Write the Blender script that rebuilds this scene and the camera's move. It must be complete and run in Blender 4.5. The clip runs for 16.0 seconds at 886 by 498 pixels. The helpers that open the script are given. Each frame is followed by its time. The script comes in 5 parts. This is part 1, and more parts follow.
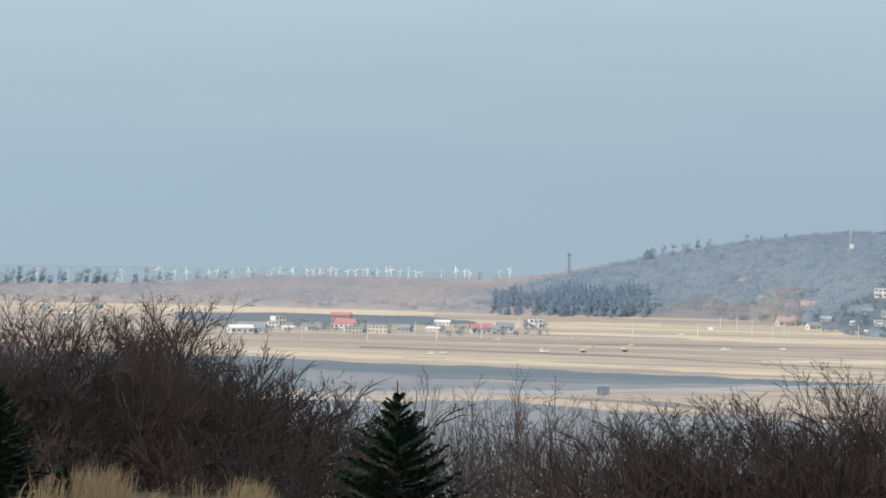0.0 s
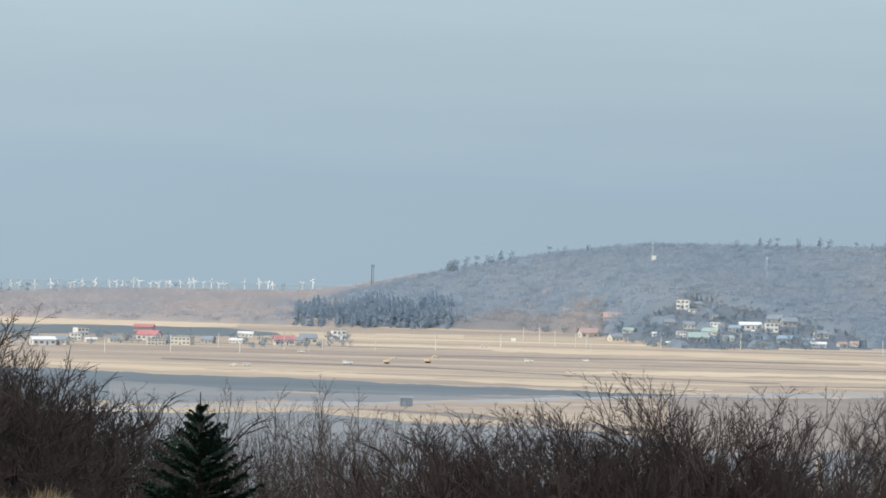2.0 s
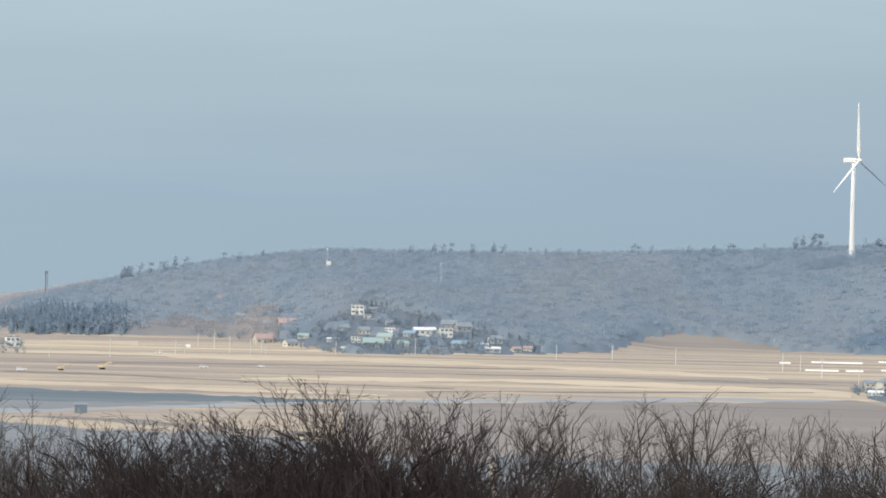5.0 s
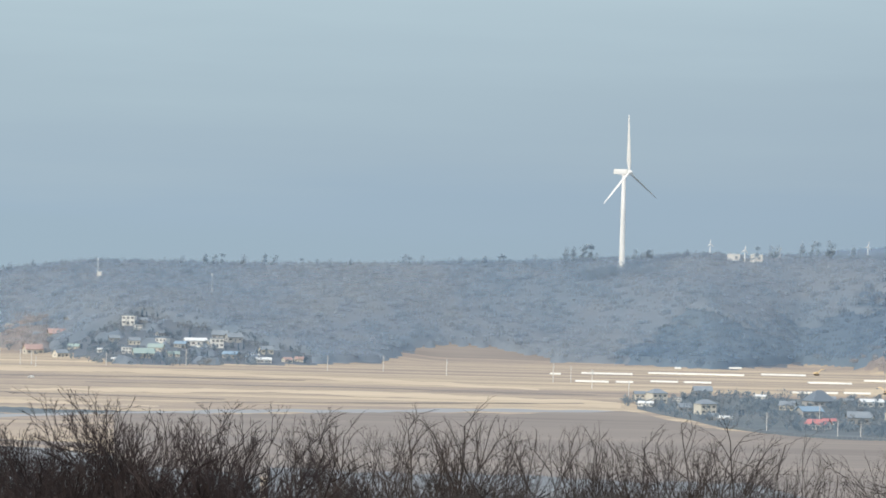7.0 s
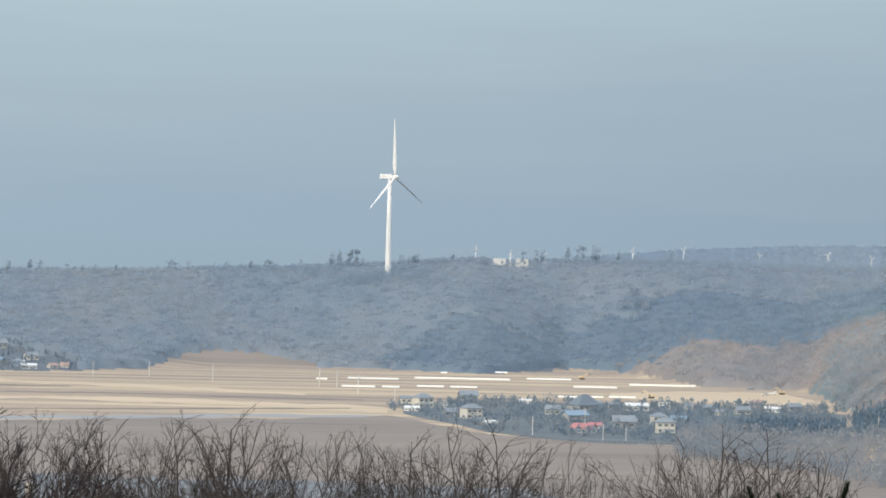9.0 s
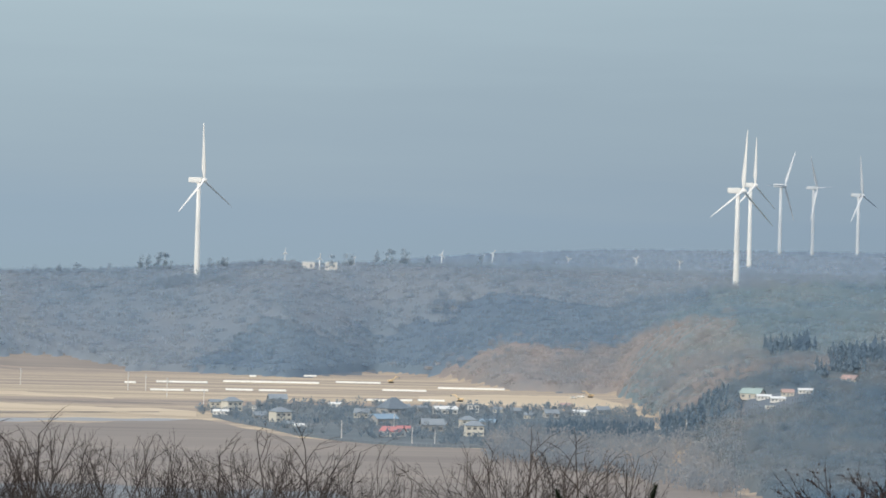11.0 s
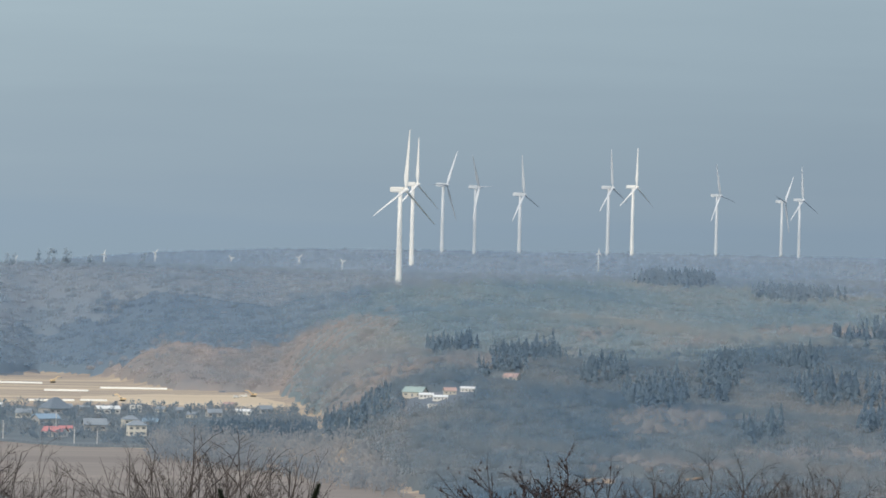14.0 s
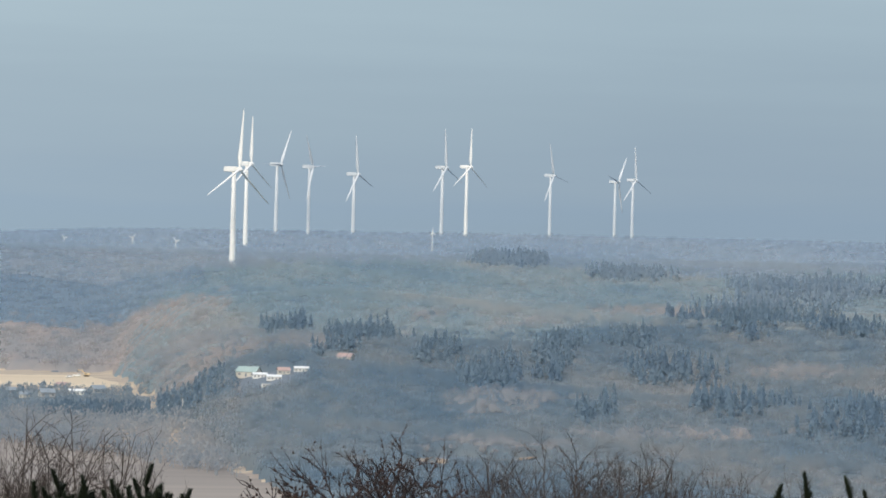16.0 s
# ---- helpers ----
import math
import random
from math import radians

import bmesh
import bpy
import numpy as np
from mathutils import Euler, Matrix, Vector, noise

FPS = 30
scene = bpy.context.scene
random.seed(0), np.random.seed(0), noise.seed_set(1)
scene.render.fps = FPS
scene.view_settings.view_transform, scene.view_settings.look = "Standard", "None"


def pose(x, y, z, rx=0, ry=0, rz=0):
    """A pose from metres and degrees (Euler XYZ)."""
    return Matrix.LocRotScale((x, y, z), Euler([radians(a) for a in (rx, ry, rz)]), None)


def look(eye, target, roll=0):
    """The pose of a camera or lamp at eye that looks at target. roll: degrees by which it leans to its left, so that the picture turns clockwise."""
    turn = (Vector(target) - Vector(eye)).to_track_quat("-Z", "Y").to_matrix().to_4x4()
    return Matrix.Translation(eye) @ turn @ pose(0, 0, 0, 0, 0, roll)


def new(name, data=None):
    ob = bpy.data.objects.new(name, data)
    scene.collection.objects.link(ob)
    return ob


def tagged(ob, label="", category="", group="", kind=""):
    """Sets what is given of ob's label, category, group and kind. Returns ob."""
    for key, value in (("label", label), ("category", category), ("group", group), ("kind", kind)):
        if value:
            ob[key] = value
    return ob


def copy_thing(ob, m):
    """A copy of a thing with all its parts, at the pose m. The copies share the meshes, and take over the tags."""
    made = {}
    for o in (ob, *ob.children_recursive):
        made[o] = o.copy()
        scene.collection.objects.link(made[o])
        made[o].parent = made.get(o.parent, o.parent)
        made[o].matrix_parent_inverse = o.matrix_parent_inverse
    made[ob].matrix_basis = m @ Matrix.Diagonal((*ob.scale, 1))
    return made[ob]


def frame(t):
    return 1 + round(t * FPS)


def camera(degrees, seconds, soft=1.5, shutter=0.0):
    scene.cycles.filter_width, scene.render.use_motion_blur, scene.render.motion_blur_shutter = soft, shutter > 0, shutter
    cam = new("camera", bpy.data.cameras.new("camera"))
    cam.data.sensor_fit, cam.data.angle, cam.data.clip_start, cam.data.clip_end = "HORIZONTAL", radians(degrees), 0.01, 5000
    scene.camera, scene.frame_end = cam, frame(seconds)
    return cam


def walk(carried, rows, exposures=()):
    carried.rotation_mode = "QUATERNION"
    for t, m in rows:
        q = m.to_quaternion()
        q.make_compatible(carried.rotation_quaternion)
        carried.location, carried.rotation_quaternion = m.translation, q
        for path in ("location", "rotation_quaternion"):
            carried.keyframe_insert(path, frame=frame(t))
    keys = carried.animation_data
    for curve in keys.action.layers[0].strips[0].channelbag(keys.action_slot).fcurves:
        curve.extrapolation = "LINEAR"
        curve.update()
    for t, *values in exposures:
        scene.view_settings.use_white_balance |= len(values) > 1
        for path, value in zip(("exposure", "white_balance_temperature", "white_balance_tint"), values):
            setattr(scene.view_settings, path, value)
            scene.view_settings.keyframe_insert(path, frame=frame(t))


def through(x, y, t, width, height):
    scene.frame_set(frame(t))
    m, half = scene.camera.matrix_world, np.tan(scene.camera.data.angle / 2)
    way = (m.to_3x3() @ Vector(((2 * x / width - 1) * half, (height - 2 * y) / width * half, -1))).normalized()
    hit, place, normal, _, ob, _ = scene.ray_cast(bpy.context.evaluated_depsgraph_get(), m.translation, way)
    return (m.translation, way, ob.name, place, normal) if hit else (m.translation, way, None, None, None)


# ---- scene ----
# A fixed standpoint on a hillside; the camera pans to the right with a long lens.
cam = camera(12.0, 16.0, soft=1.7)
EYE_Z = 115.0
# seconds, yaw, pitch, roll in degrees
ROWS = [
    (0.0, 11.4000, -1.0830, -1.1658),
    (0.5, 10.7558, -1.0060, -1.2242),
    (1.0, 9.9637, -0.9181, -1.2492),
    (1.5, 9.3747, -0.9135, -1.2868),
    (2.0, 8.7258, -0.8717, -1.2161),
    (2.5, 8.0020, -0.7195, -1.2038),
    (3.0, 7.0473, -0.7244, -1.3162),
    (3.2, 6.7079, -0.7613, -1.2556),
    (5.3, 3.8462, -0.6879, -1.2132),
    (5.5, 3.5108, -0.6718, -1.2529),
    (6.0, 2.7010, -0.5507, -1.2148),
    (6.5, 2.0156, -0.5535, -1.3382),
    (7.0, 1.1963, -0.4926, -1.2744),
    (7.5, 0.2505, -0.3928, -1.3530),
    (8.0, -0.6106, -0.4113, -1.2950),
    (8.5, -1.3335, -0.3999, -1.1759),
    (9.0, -1.9841, -0.3572, -1.2042),
    (9.2, -2.3095, -0.3061, -1.2442),
    (11.3, -4.9504, -0.2319, -1.2563),
    (11.5, -5.2092, -0.2007, -1.2541),
    (12.0, -5.7980, -0.2519, -1.2287),
    (12.5, -6.5389, -0.3824, -1.2606),
    (13.0, -7.4381, -0.3684, -1.2253),
    (13.5, -8.3160, -0.3086, -1.2632),
    (14.0, -9.1617, -0.1683, -1.2370),
    (14.5, -9.8239, -0.1661, -1.2251),
    (15.0, -10.4049, -0.1181, -1.2139),
    (15.5, -10.9836, -0.1860, -1.2953),
    (16.0, -11.4196, -0.3938, -1.3103),
]
walk(cam, [(t, pose(0, 0, EYE_Z, 90 + pitch, roll, yaw)) for t, yaw, pitch, roll in ROWS], [(0.0, 0.09), (3.0, 0.07), (9.0, 0.0), (11.5, -0.14), (14.5, -0.2), (15.5, -0.1), (16.0, 0.0)])

# ---- world and sun ----
SUN_ELEVATION, SUN_AZIMUTH = 38.0, 218.0  # degrees; azimuth clockwise from the +y axis
world = bpy.data.worlds.new("hazy_sky")
scene.world = world
world.use_nodes = True


class Nodes:
    """Short hand for building a node tree."""

    def __init__(self, tree):
        self.tree = tree
        tree.nodes.clear()

    def add(self, kind, **values):
        n = self.tree.nodes.new(kind)
        for k, v in values.items():
            setattr(n, k, v)
        return n

    def link(self, a, b):
        self.tree.links.new(a, b)

    def set(self, socket, value):
        if isinstance(value, bpy.types.NodeSocket):
            self.link(value, socket)
        else:
            socket.default_value = value

    def math(self, op, a, b=0.0, clamp=False):
        n = self.add("ShaderNodeMath", operation=op, use_clamp=clamp)
        self.set(n.inputs[0], a)
        self.set(n.inputs[1], b)
        return n.outputs[0]

    def noise(self, vec, scale, detail=4.0, rough=0.55):
        n = self.add("ShaderNodeTexNoise")
        if vec is not None:
            self.link(vec, n.inputs["Vector"])
        n.inputs["Scale"].default_value, n.inputs["Detail"].default_value, n.inputs["Roughness"].default_value = scale, detail, rough
        return n.outputs["Fac"]

    def ramp(self, fac, stops):
        n = self.add("ShaderNodeValToRGB")
        e = n.color_ramp.elements
        while len(e) < len(stops):
            e.new(0.5)
        for s, (p, c) in zip(e, stops):
            s.position = p
            s.color = (*c, 1) if len(c) == 3 else c
        self.link(fac, n.inputs[0])
        return n.outputs[0]

    def mix(self, fac, a, b, blend="MIX"):
        n = self.add("ShaderNodeMix", data_type="RGBA", blend_type=blend)
        self.set(n.inputs["Factor"], fac)
        for s, v in ((n.inputs[6], a), (n.inputs[7], b)):
            self.set(s, (*v, 1) if isinstance(v, tuple) and len(v) == 3 else v)
        return n.outputs[2]

    def mapping(self, vec, scale=(1, 1, 1), rot=(0, 0, 0)):
        n = self.add("ShaderNodeMapping")
        self.link(vec, n.inputs[0])
        n.inputs["Scale"].default_value, n.inputs["Rotation"].default_value = scale, rot
        return n.outputs[0]


w = Nodes(world.node_tree)
sky = w.add("ShaderNodeTexSky", sky_type="NISHITA", sun_disc=False, sun_elevation=radians(SUN_ELEVATION), sun_rotation=radians(SUN_AZIMUTH), air_density=1.3, dust_density=2.0)
way = w.add("ShaderNodeTexCoord").outputs["Generated"]
split = w.add("ShaderNodeSeparateXYZ")
w.link(way, split.inputs[0])
clear = w.mix(1.0, w.mix(1.0, sky.outputs[0], (0.12, 0.12, 0.12), "MULTIPLY"), (0.52, 0.54, 0.56), "ADD")
# haze low over the horizon: pale above, a bluer bank near the sea line, duller towards +x
wisps = w.noise(w.mapping(way, (7, 7, 75)), 1.0, 4.0)
height = w.math("ADD", split.outputs["Z"], w.math("MULTIPLY", w.math("SUBTRACT", wisps, 0.5), 0.03))
level = w.math("ADD", w.math("MULTIPLY", height, 5.0), 0.3)
HAZE = [(0.14, (0.33, 0.435, 0.52)), (0.26, (0.33, 0.44, 0.53)), (0.31, (0.335, 0.445, 0.545)), (0.36, (0.36, 0.465, 0.55)), (0.44, (0.385, 0.495, 0.57)), (0.62, (0.47, 0.6, 0.665)), (1.0, (0.54, 0.66, 0.71))]
haze = w.ramp(level, HAZE)
side = w.ramp(w.math("ADD", split.outputs["X"], 0.5), [(0.2, (1.06, 1.06, 1.04)), (0.55, (0.97, 0.965, 0.97)), (0.75, (0.83, 0.84, 0.87))])
haze = w.mix(1.0, haze, side, "MULTIPLY")
low = w.ramp(split.outputs["Z"], [(0.13, (1, 1, 1)), (0.45, (0, 0, 0))])
both = w.mix(low, clear, haze)
back = w.add("ShaderNodeBackground")
w.link(both, back.inputs[0])
back.inputs[1].default_value = 1.0
w.link(back.outputs[0], w.add("ShaderNodeOutputWorld").inputs[0])

sun = new("sun", bpy.data.lights.new("sun", "SUN"))
sun.data.energy, sun.data.angle, sun.data.color = 1.8, radians(8.0), (1.0, 0.91, 0.76)
toward = Vector((math.sin(radians(SUN_AZIMUTH)) * math.cos(radians(SUN_ELEVATION)), math.cos(radians(SUN_AZIMUTH)) * math.cos(radians(SUN_ELEVATION)), math.sin(radians(SUN_ELEVATION))))
sun.matrix_world = look(toward * 100, (0, 0, 0))


# ---- materials ----
def surface(name, stops, scale=1.0, coarse=0.1, rough=0.9, bump=0.0, stretch=(1, 1, 1), rot=0.0, metal=0.0, detail=5.0, bump_size=0.05):
    """A matt surface whose colour runs through stops by noise at two scales (per metre)."""
    m = bpy.data.materials.new(name)
    m.use_nodes = True
    n = Nodes(m.node_tree)
    place = n.add("ShaderNodeNewGeometry").outputs["Position"]
    vec = n.mapping(place, stretch, (0, 0, radians(rot)))
    fine, broad = n.noise(vec, scale, detail), n.noise(vec, coarse, 3.0)
    fac = n.math("ADD", n.math("MULTIPLY", fine, 0.5), n.math("MULTIPLY", broad, 0.5))
    k = len(stops) - 1
    colour = n.ramp(fac, [(0.3 + 0.4 * i / max(k, 1), c) for i, c in enumerate(stops)])
    b = n.add("ShaderNodeBsdfPrincipled")
    n.link(colour, b.inputs["Base Color"])
    b.inputs["Roughness"].default_value, b.inputs["Metallic"].default_value = rough, metal
    b.inputs["Specular IOR Level"].default_value = 0.25
    if bump:
        bp = n.add("ShaderNodeBump")
        bp.inputs["Strength"].default_value, bp.inputs["Distance"].default_value = bump, bump_size
        n.link(fine, bp.inputs["Height"])
        n.link(bp.outputs[0], b.inputs["Normal"])
    n.link(b.outputs[0], n.add("ShaderNodeOutputMaterial").inputs[0])
    return m


def foliage(name, stops, scale, coarse, through=0.5, stretch=(1, 1, 1), airy=0.0):
    """Twig and needle masses: light passes partly through them, and between the twigs where they are airy."""
    m = bpy.data.materials.new(name)
    m.use_nodes = True
    n = Nodes(m.node_tree)
    vec = n.mapping(n.add("ShaderNodeNewGeometry").outputs["Position"], stretch)
    fac = n.math("ADD", n.math("MULTIPLY", n.noise(vec, scale, 2.0), 0.3), n.math("MULTIPLY", n.noise(vec, coarse, 3.0), 0.7))
    k = len(stops) - 1
    colour = n.ramp(fac, [(0.36 + 0.28 * i / max(k, 1), c) for i, c in enumerate(stops)])
    d, t, mix = n.add("ShaderNodeBsdfDiffuse"), n.add("ShaderNodeBsdfTranslucent"), n.add("ShaderNodeMixShader")
    n.link(colour, d.inputs[0])
    n.link(colour, t.inputs[0])
    mix.inputs[0].default_value = through
    n.link(d.outputs[0], mix.inputs[1])
    n.link(t.outputs[0], mix.inputs[2])
    gaps = n.add("ShaderNodeMixShader")
    gaps.inputs[0].default_value = airy
    n.link(mix.outputs[0], gaps.inputs[1])
    n.link(n.add("ShaderNodeBsdfTransparent").outputs[0], gaps.inputs[2])
    n.link((gaps if airy else mix).outputs[0], n.add("ShaderNodeOutputMaterial").inputs[0])
    return m


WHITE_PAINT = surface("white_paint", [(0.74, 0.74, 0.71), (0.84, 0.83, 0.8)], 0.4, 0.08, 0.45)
# White greyed towards blue: distance haze is put into this colour.
HAZED_WHITE = surface("hazed_white", [(0.53, 0.57, 0.6), (0.6, 0.63, 0.655)], 0.4, 0.08, 0.5)
# Distance haze is put into the woods' base colours, bluer and paler farther off.
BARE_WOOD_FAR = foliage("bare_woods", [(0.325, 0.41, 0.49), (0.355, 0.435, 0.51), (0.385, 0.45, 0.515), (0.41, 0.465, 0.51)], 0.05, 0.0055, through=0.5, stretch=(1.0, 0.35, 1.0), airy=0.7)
# Skyline pines, trunk and crown alike: pale blue haze mixed into the colour.
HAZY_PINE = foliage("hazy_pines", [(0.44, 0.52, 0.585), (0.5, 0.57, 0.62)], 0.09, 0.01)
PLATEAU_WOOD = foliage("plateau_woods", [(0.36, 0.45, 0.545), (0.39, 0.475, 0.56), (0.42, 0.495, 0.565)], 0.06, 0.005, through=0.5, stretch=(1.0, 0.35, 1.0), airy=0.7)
# Russet woods, lightened in colour to look sunlit through haze.
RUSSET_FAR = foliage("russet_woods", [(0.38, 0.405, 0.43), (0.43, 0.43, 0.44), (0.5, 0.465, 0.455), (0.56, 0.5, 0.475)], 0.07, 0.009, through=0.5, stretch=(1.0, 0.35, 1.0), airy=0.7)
HILLSIDE_FAR = foliage("hillside_woods", [(0.17, 0.255, 0.33), (0.205, 0.285, 0.355), (0.25, 0.315, 0.365), (0.295, 0.34, 0.37), (0.36, 0.37, 0.375)], 0.07, 0.007, through=0.5, stretch=(1.0, 0.35, 1.0), airy=0.7)
GARDEN_TREE = foliage("garden_trees", [(0.23, 0.295, 0.355), (0.28, 0.34, 0.385), (0.35, 0.37, 0.385)], 0.09, 0.02)
# Needle green shifted to blue-grey, so the colour carries some haze.
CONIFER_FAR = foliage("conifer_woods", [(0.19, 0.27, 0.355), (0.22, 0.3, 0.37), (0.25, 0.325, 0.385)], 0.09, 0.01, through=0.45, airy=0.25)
# Paler, bluer copy for far conifers: more haze in the colour.
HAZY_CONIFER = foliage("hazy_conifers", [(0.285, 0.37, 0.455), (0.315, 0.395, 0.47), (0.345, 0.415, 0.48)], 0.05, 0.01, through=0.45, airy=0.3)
# Brown woods by the sea, lightened in the base colour to look hazed.
COAST_WOOD = foliage("coastal_woods", [(0.49, 0.505, 0.53), (0.53, 0.52, 0.53), (0.59, 0.55, 0.54), (0.625, 0.565, 0.54)], 0.07, 0.009, through=0.5, stretch=(1.0, 0.35, 1.0), airy=0.7)
VILLAGE_WOOD = foliage("village_woods", [(0.29, 0.345, 0.395), (0.35, 0.375, 0.4), (0.42, 0.41, 0.405)], 0.08, 0.012)
# Ridge woods in a darker blue: cloud shade put into the colour.
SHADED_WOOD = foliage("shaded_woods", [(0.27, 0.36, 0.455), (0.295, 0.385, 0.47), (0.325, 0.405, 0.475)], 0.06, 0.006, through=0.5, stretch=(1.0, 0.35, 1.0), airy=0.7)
# Hillside woods lightened by colour: sunlight and some haze on the upper slope.
SUNLIT_UPLAND = foliage("sunlit_upland_woods", [(0.285, 0.38, 0.45), (0.33, 0.42, 0.465), (0.38, 0.44, 0.465), (0.45, 0.465, 0.46)], 0.07, 0.008, through=0.5, stretch=(1.0, 0.35, 1.0), airy=0.7)
DENSE = {}
# Floor colour taken from the hazed woods, at a darker level.
HILL_SOIL = surface("hill_floor", [(0.13, 0.16, 0.195), (0.15, 0.18, 0.21), (0.18, 0.195, 0.21)], 0.05, 0.005)
LITTER = surface("leaf_litter", [(0.03, 0.024, 0.018), (0.09, 0.07, 0.045)], 3.0, 0.5, 0.95)
for airy_wood in (BARE_WOOD_FAR, PLATEAU_WOOD, RUSSET_FAR, HILLSIDE_FAR, SUNLIT_UPLAND, COAST_WOOD, SHADED_WOOD):
    DENSE[airy_wood.name] = airy_wood.copy()
    DENSE[airy_wood.name].name = airy_wood.name + "_brush"
    for node in DENSE[airy_wood.name].node_tree.nodes:
        if node.type == "MIX_SHADER" and any(link.from_node.type == "BSDF_TRANSPARENT" for link in node.inputs[2].links):
            node.inputs[0].default_value = 0.0
GRASS_DRY = surface("dry_grass", [(0.1, 0.078, 0.045), (0.24, 0.19, 0.11)], 6.0, 0.4, 0.85)
TWIG = surface("bare_twigs", [(0.021, 0.016, 0.0155), (0.056, 0.042, 0.04)], 3.0, 0.6, 0.85)
TWIG_RED = surface("reddish_twigs", [(0.035, 0.025, 0.022), (0.08, 0.055, 0.048)], 3.0, 0.6, 0.85)
TWIG_LIGHT = surface("grey_twigs", [(0.034, 0.027, 0.025), (0.08, 0.064, 0.056)], 6.0, 0.8, 0.85)
SPRUCE = surface("spruce_needles", [(0.01, 0.026, 0.016), (0.022, 0.048, 0.028)], 14.0, 1.5, 0.7)
PINE_NEEDLE = surface("pine_needles", [(0.012, 0.02, 0.012), (0.03, 0.04, 0.02)], 14.0, 1.5, 0.7)
CATKIN = surface("dry_cones", [(0.03, 0.018, 0.015), (0.06, 0.035, 0.03)], 20.0, 2.0, 0.8)
# Panes lightened bluish: distance haze mixed into the glass colour.
GLASS_DARK = surface("window_glass", [(0.12, 0.14, 0.16), (0.2, 0.22, 0.24)], 0.5, 0.2, 0.15)
CONCRETE = surface("pale_concrete", [(0.6, 0.59, 0.57), (0.72, 0.71, 0.68)], 1.5, 0.2, 0.85)
STEEL = surface("galvanised_steel", [(0.45, 0.47, 0.48), (0.55, 0.57, 0.58)], 1.5, 0.2, 0.5)
DARK_STEEL = surface("dark_steel", [(0.2, 0.23, 0.26), (0.26, 0.29, 0.31)], 1.5, 0.2, 0.6)
TYRE = surface("tyre_rubber", [(0.02, 0.02, 0.02), (0.04, 0.04, 0.04)], 4.0, 0.5, 0.9)
# Yellow washed out by distance haze in the paint colour.
YELLOW = surface("yellow_machine_paint", [(0.72, 0.55, 0.32), (0.8, 0.62, 0.38)], 2.0, 0.4, 0.5)
VINYL = surface("white_vinyl", [(0.78, 0.77, 0.72), (0.88, 0.86, 0.8)], 0.8, 0.1, 0.45)
WALLS = {
    "white": surface("white_wall", [(0.68, 0.67, 0.63), (0.8, 0.79, 0.75)], 0.8, 0.1, 0.8),
    "cream": surface("cream_wall", [(0.58, 0.55, 0.48), (0.7, 0.67, 0.59)], 0.8, 0.1, 0.8),
    "beige": surface("beige_wall", [(0.53, 0.5, 0.44), (0.64, 0.61, 0.54)], 0.8, 0.1, 0.8),
    "grey": surface("grey_wall", [(0.34, 0.35, 0.35), (0.46, 0.46, 0.45)], 0.8, 0.1, 0.8),
}
# Haze is mixed into the roof colours: paler and less saturated.
ROOFS = {
    "grey": surface("grey_roof", [(0.2, 0.24, 0.28), (0.3, 0.34, 0.37)], 1.2, 0.1, 0.6),
    "dark": surface("slate_roof", [(0.14, 0.18, 0.22), (0.2, 0.24, 0.28)], 1.2, 0.1, 0.55),
    "red": surface("red_roof", [(0.42, 0.19, 0.2), (0.5, 0.24, 0.24)], 1.2, 0.1, 0.55),
    "pink": surface("faded_red_roof", [(0.38, 0.28, 0.26), (0.47, 0.35, 0.32)], 1.2, 0.1, 0.7),
    "blue": surface("blue_roof", [(0.22, 0.32, 0.42), (0.28, 0.38, 0.47)], 1.2, 0.1, 0.55),
    "green": surface("green_roof", [(0.28, 0.38, 0.37), (0.38, 0.46, 0.43)], 1.2, 0.1, 0.6),
    "white": surface("white_roof", [(0.66, 0.68, 0.68), (0.78, 0.79, 0.78)], 1.2, 0.1, 0.6),
}


# ---- plan of the land: azimuth in degrees clockwise from +y, distance in metres ----
def on_plan(az, dist):
    return dist * math.sin(radians(az)), dist * math.cos(radians(az))


FOOT = ([-30, -14.2, -10, -8, -7.2, -5.6, -3.3, -1.6, -1.2, 0.2, 1.1, 2.5, 3.7, 4.6, 5.6, 7.0, 7.5, 8.0, 8.6, 9.3, 10.2, 12, 17, 30],
        [3440, 3440, 3345, 3350, 3340, 3040, 3105, 3220, 3250, 3260, 3270, 3200, 3350, 3260, 3030, 3000, 2700, 2350, 1980, 1760, 1620, 1600, 1550, 1550])
CREST_Z = ([-30, -10.6, -10, -9.25, -8.57, -7.4, -5.9, -4.1, -2.2, -0.3, 1.2, 2.4, 2.9, 4.4, 5.4, 8.5, 17, 30],
           [0, 3, 12, 24, 34, 49, 61, 60, 62, 67, 72, 78, 76, 78, 78, 75, 77, 77])
FAR_Z = ([-30, -10, -3, 2, 4, 5.3, 7, 12, 17, 30], [0, 0, 35, 55, 73, 83, 90, 93, 93, 90])
SHORE = ([-17.6, -15.6, -13.4], [3700, 3760, 4120])
CREST_D, FAR_D = 3680.0, 4600.0


def ease(s):
    s = np.clip(s, 0, 1)
    return s * s * (3 - 2 * s)


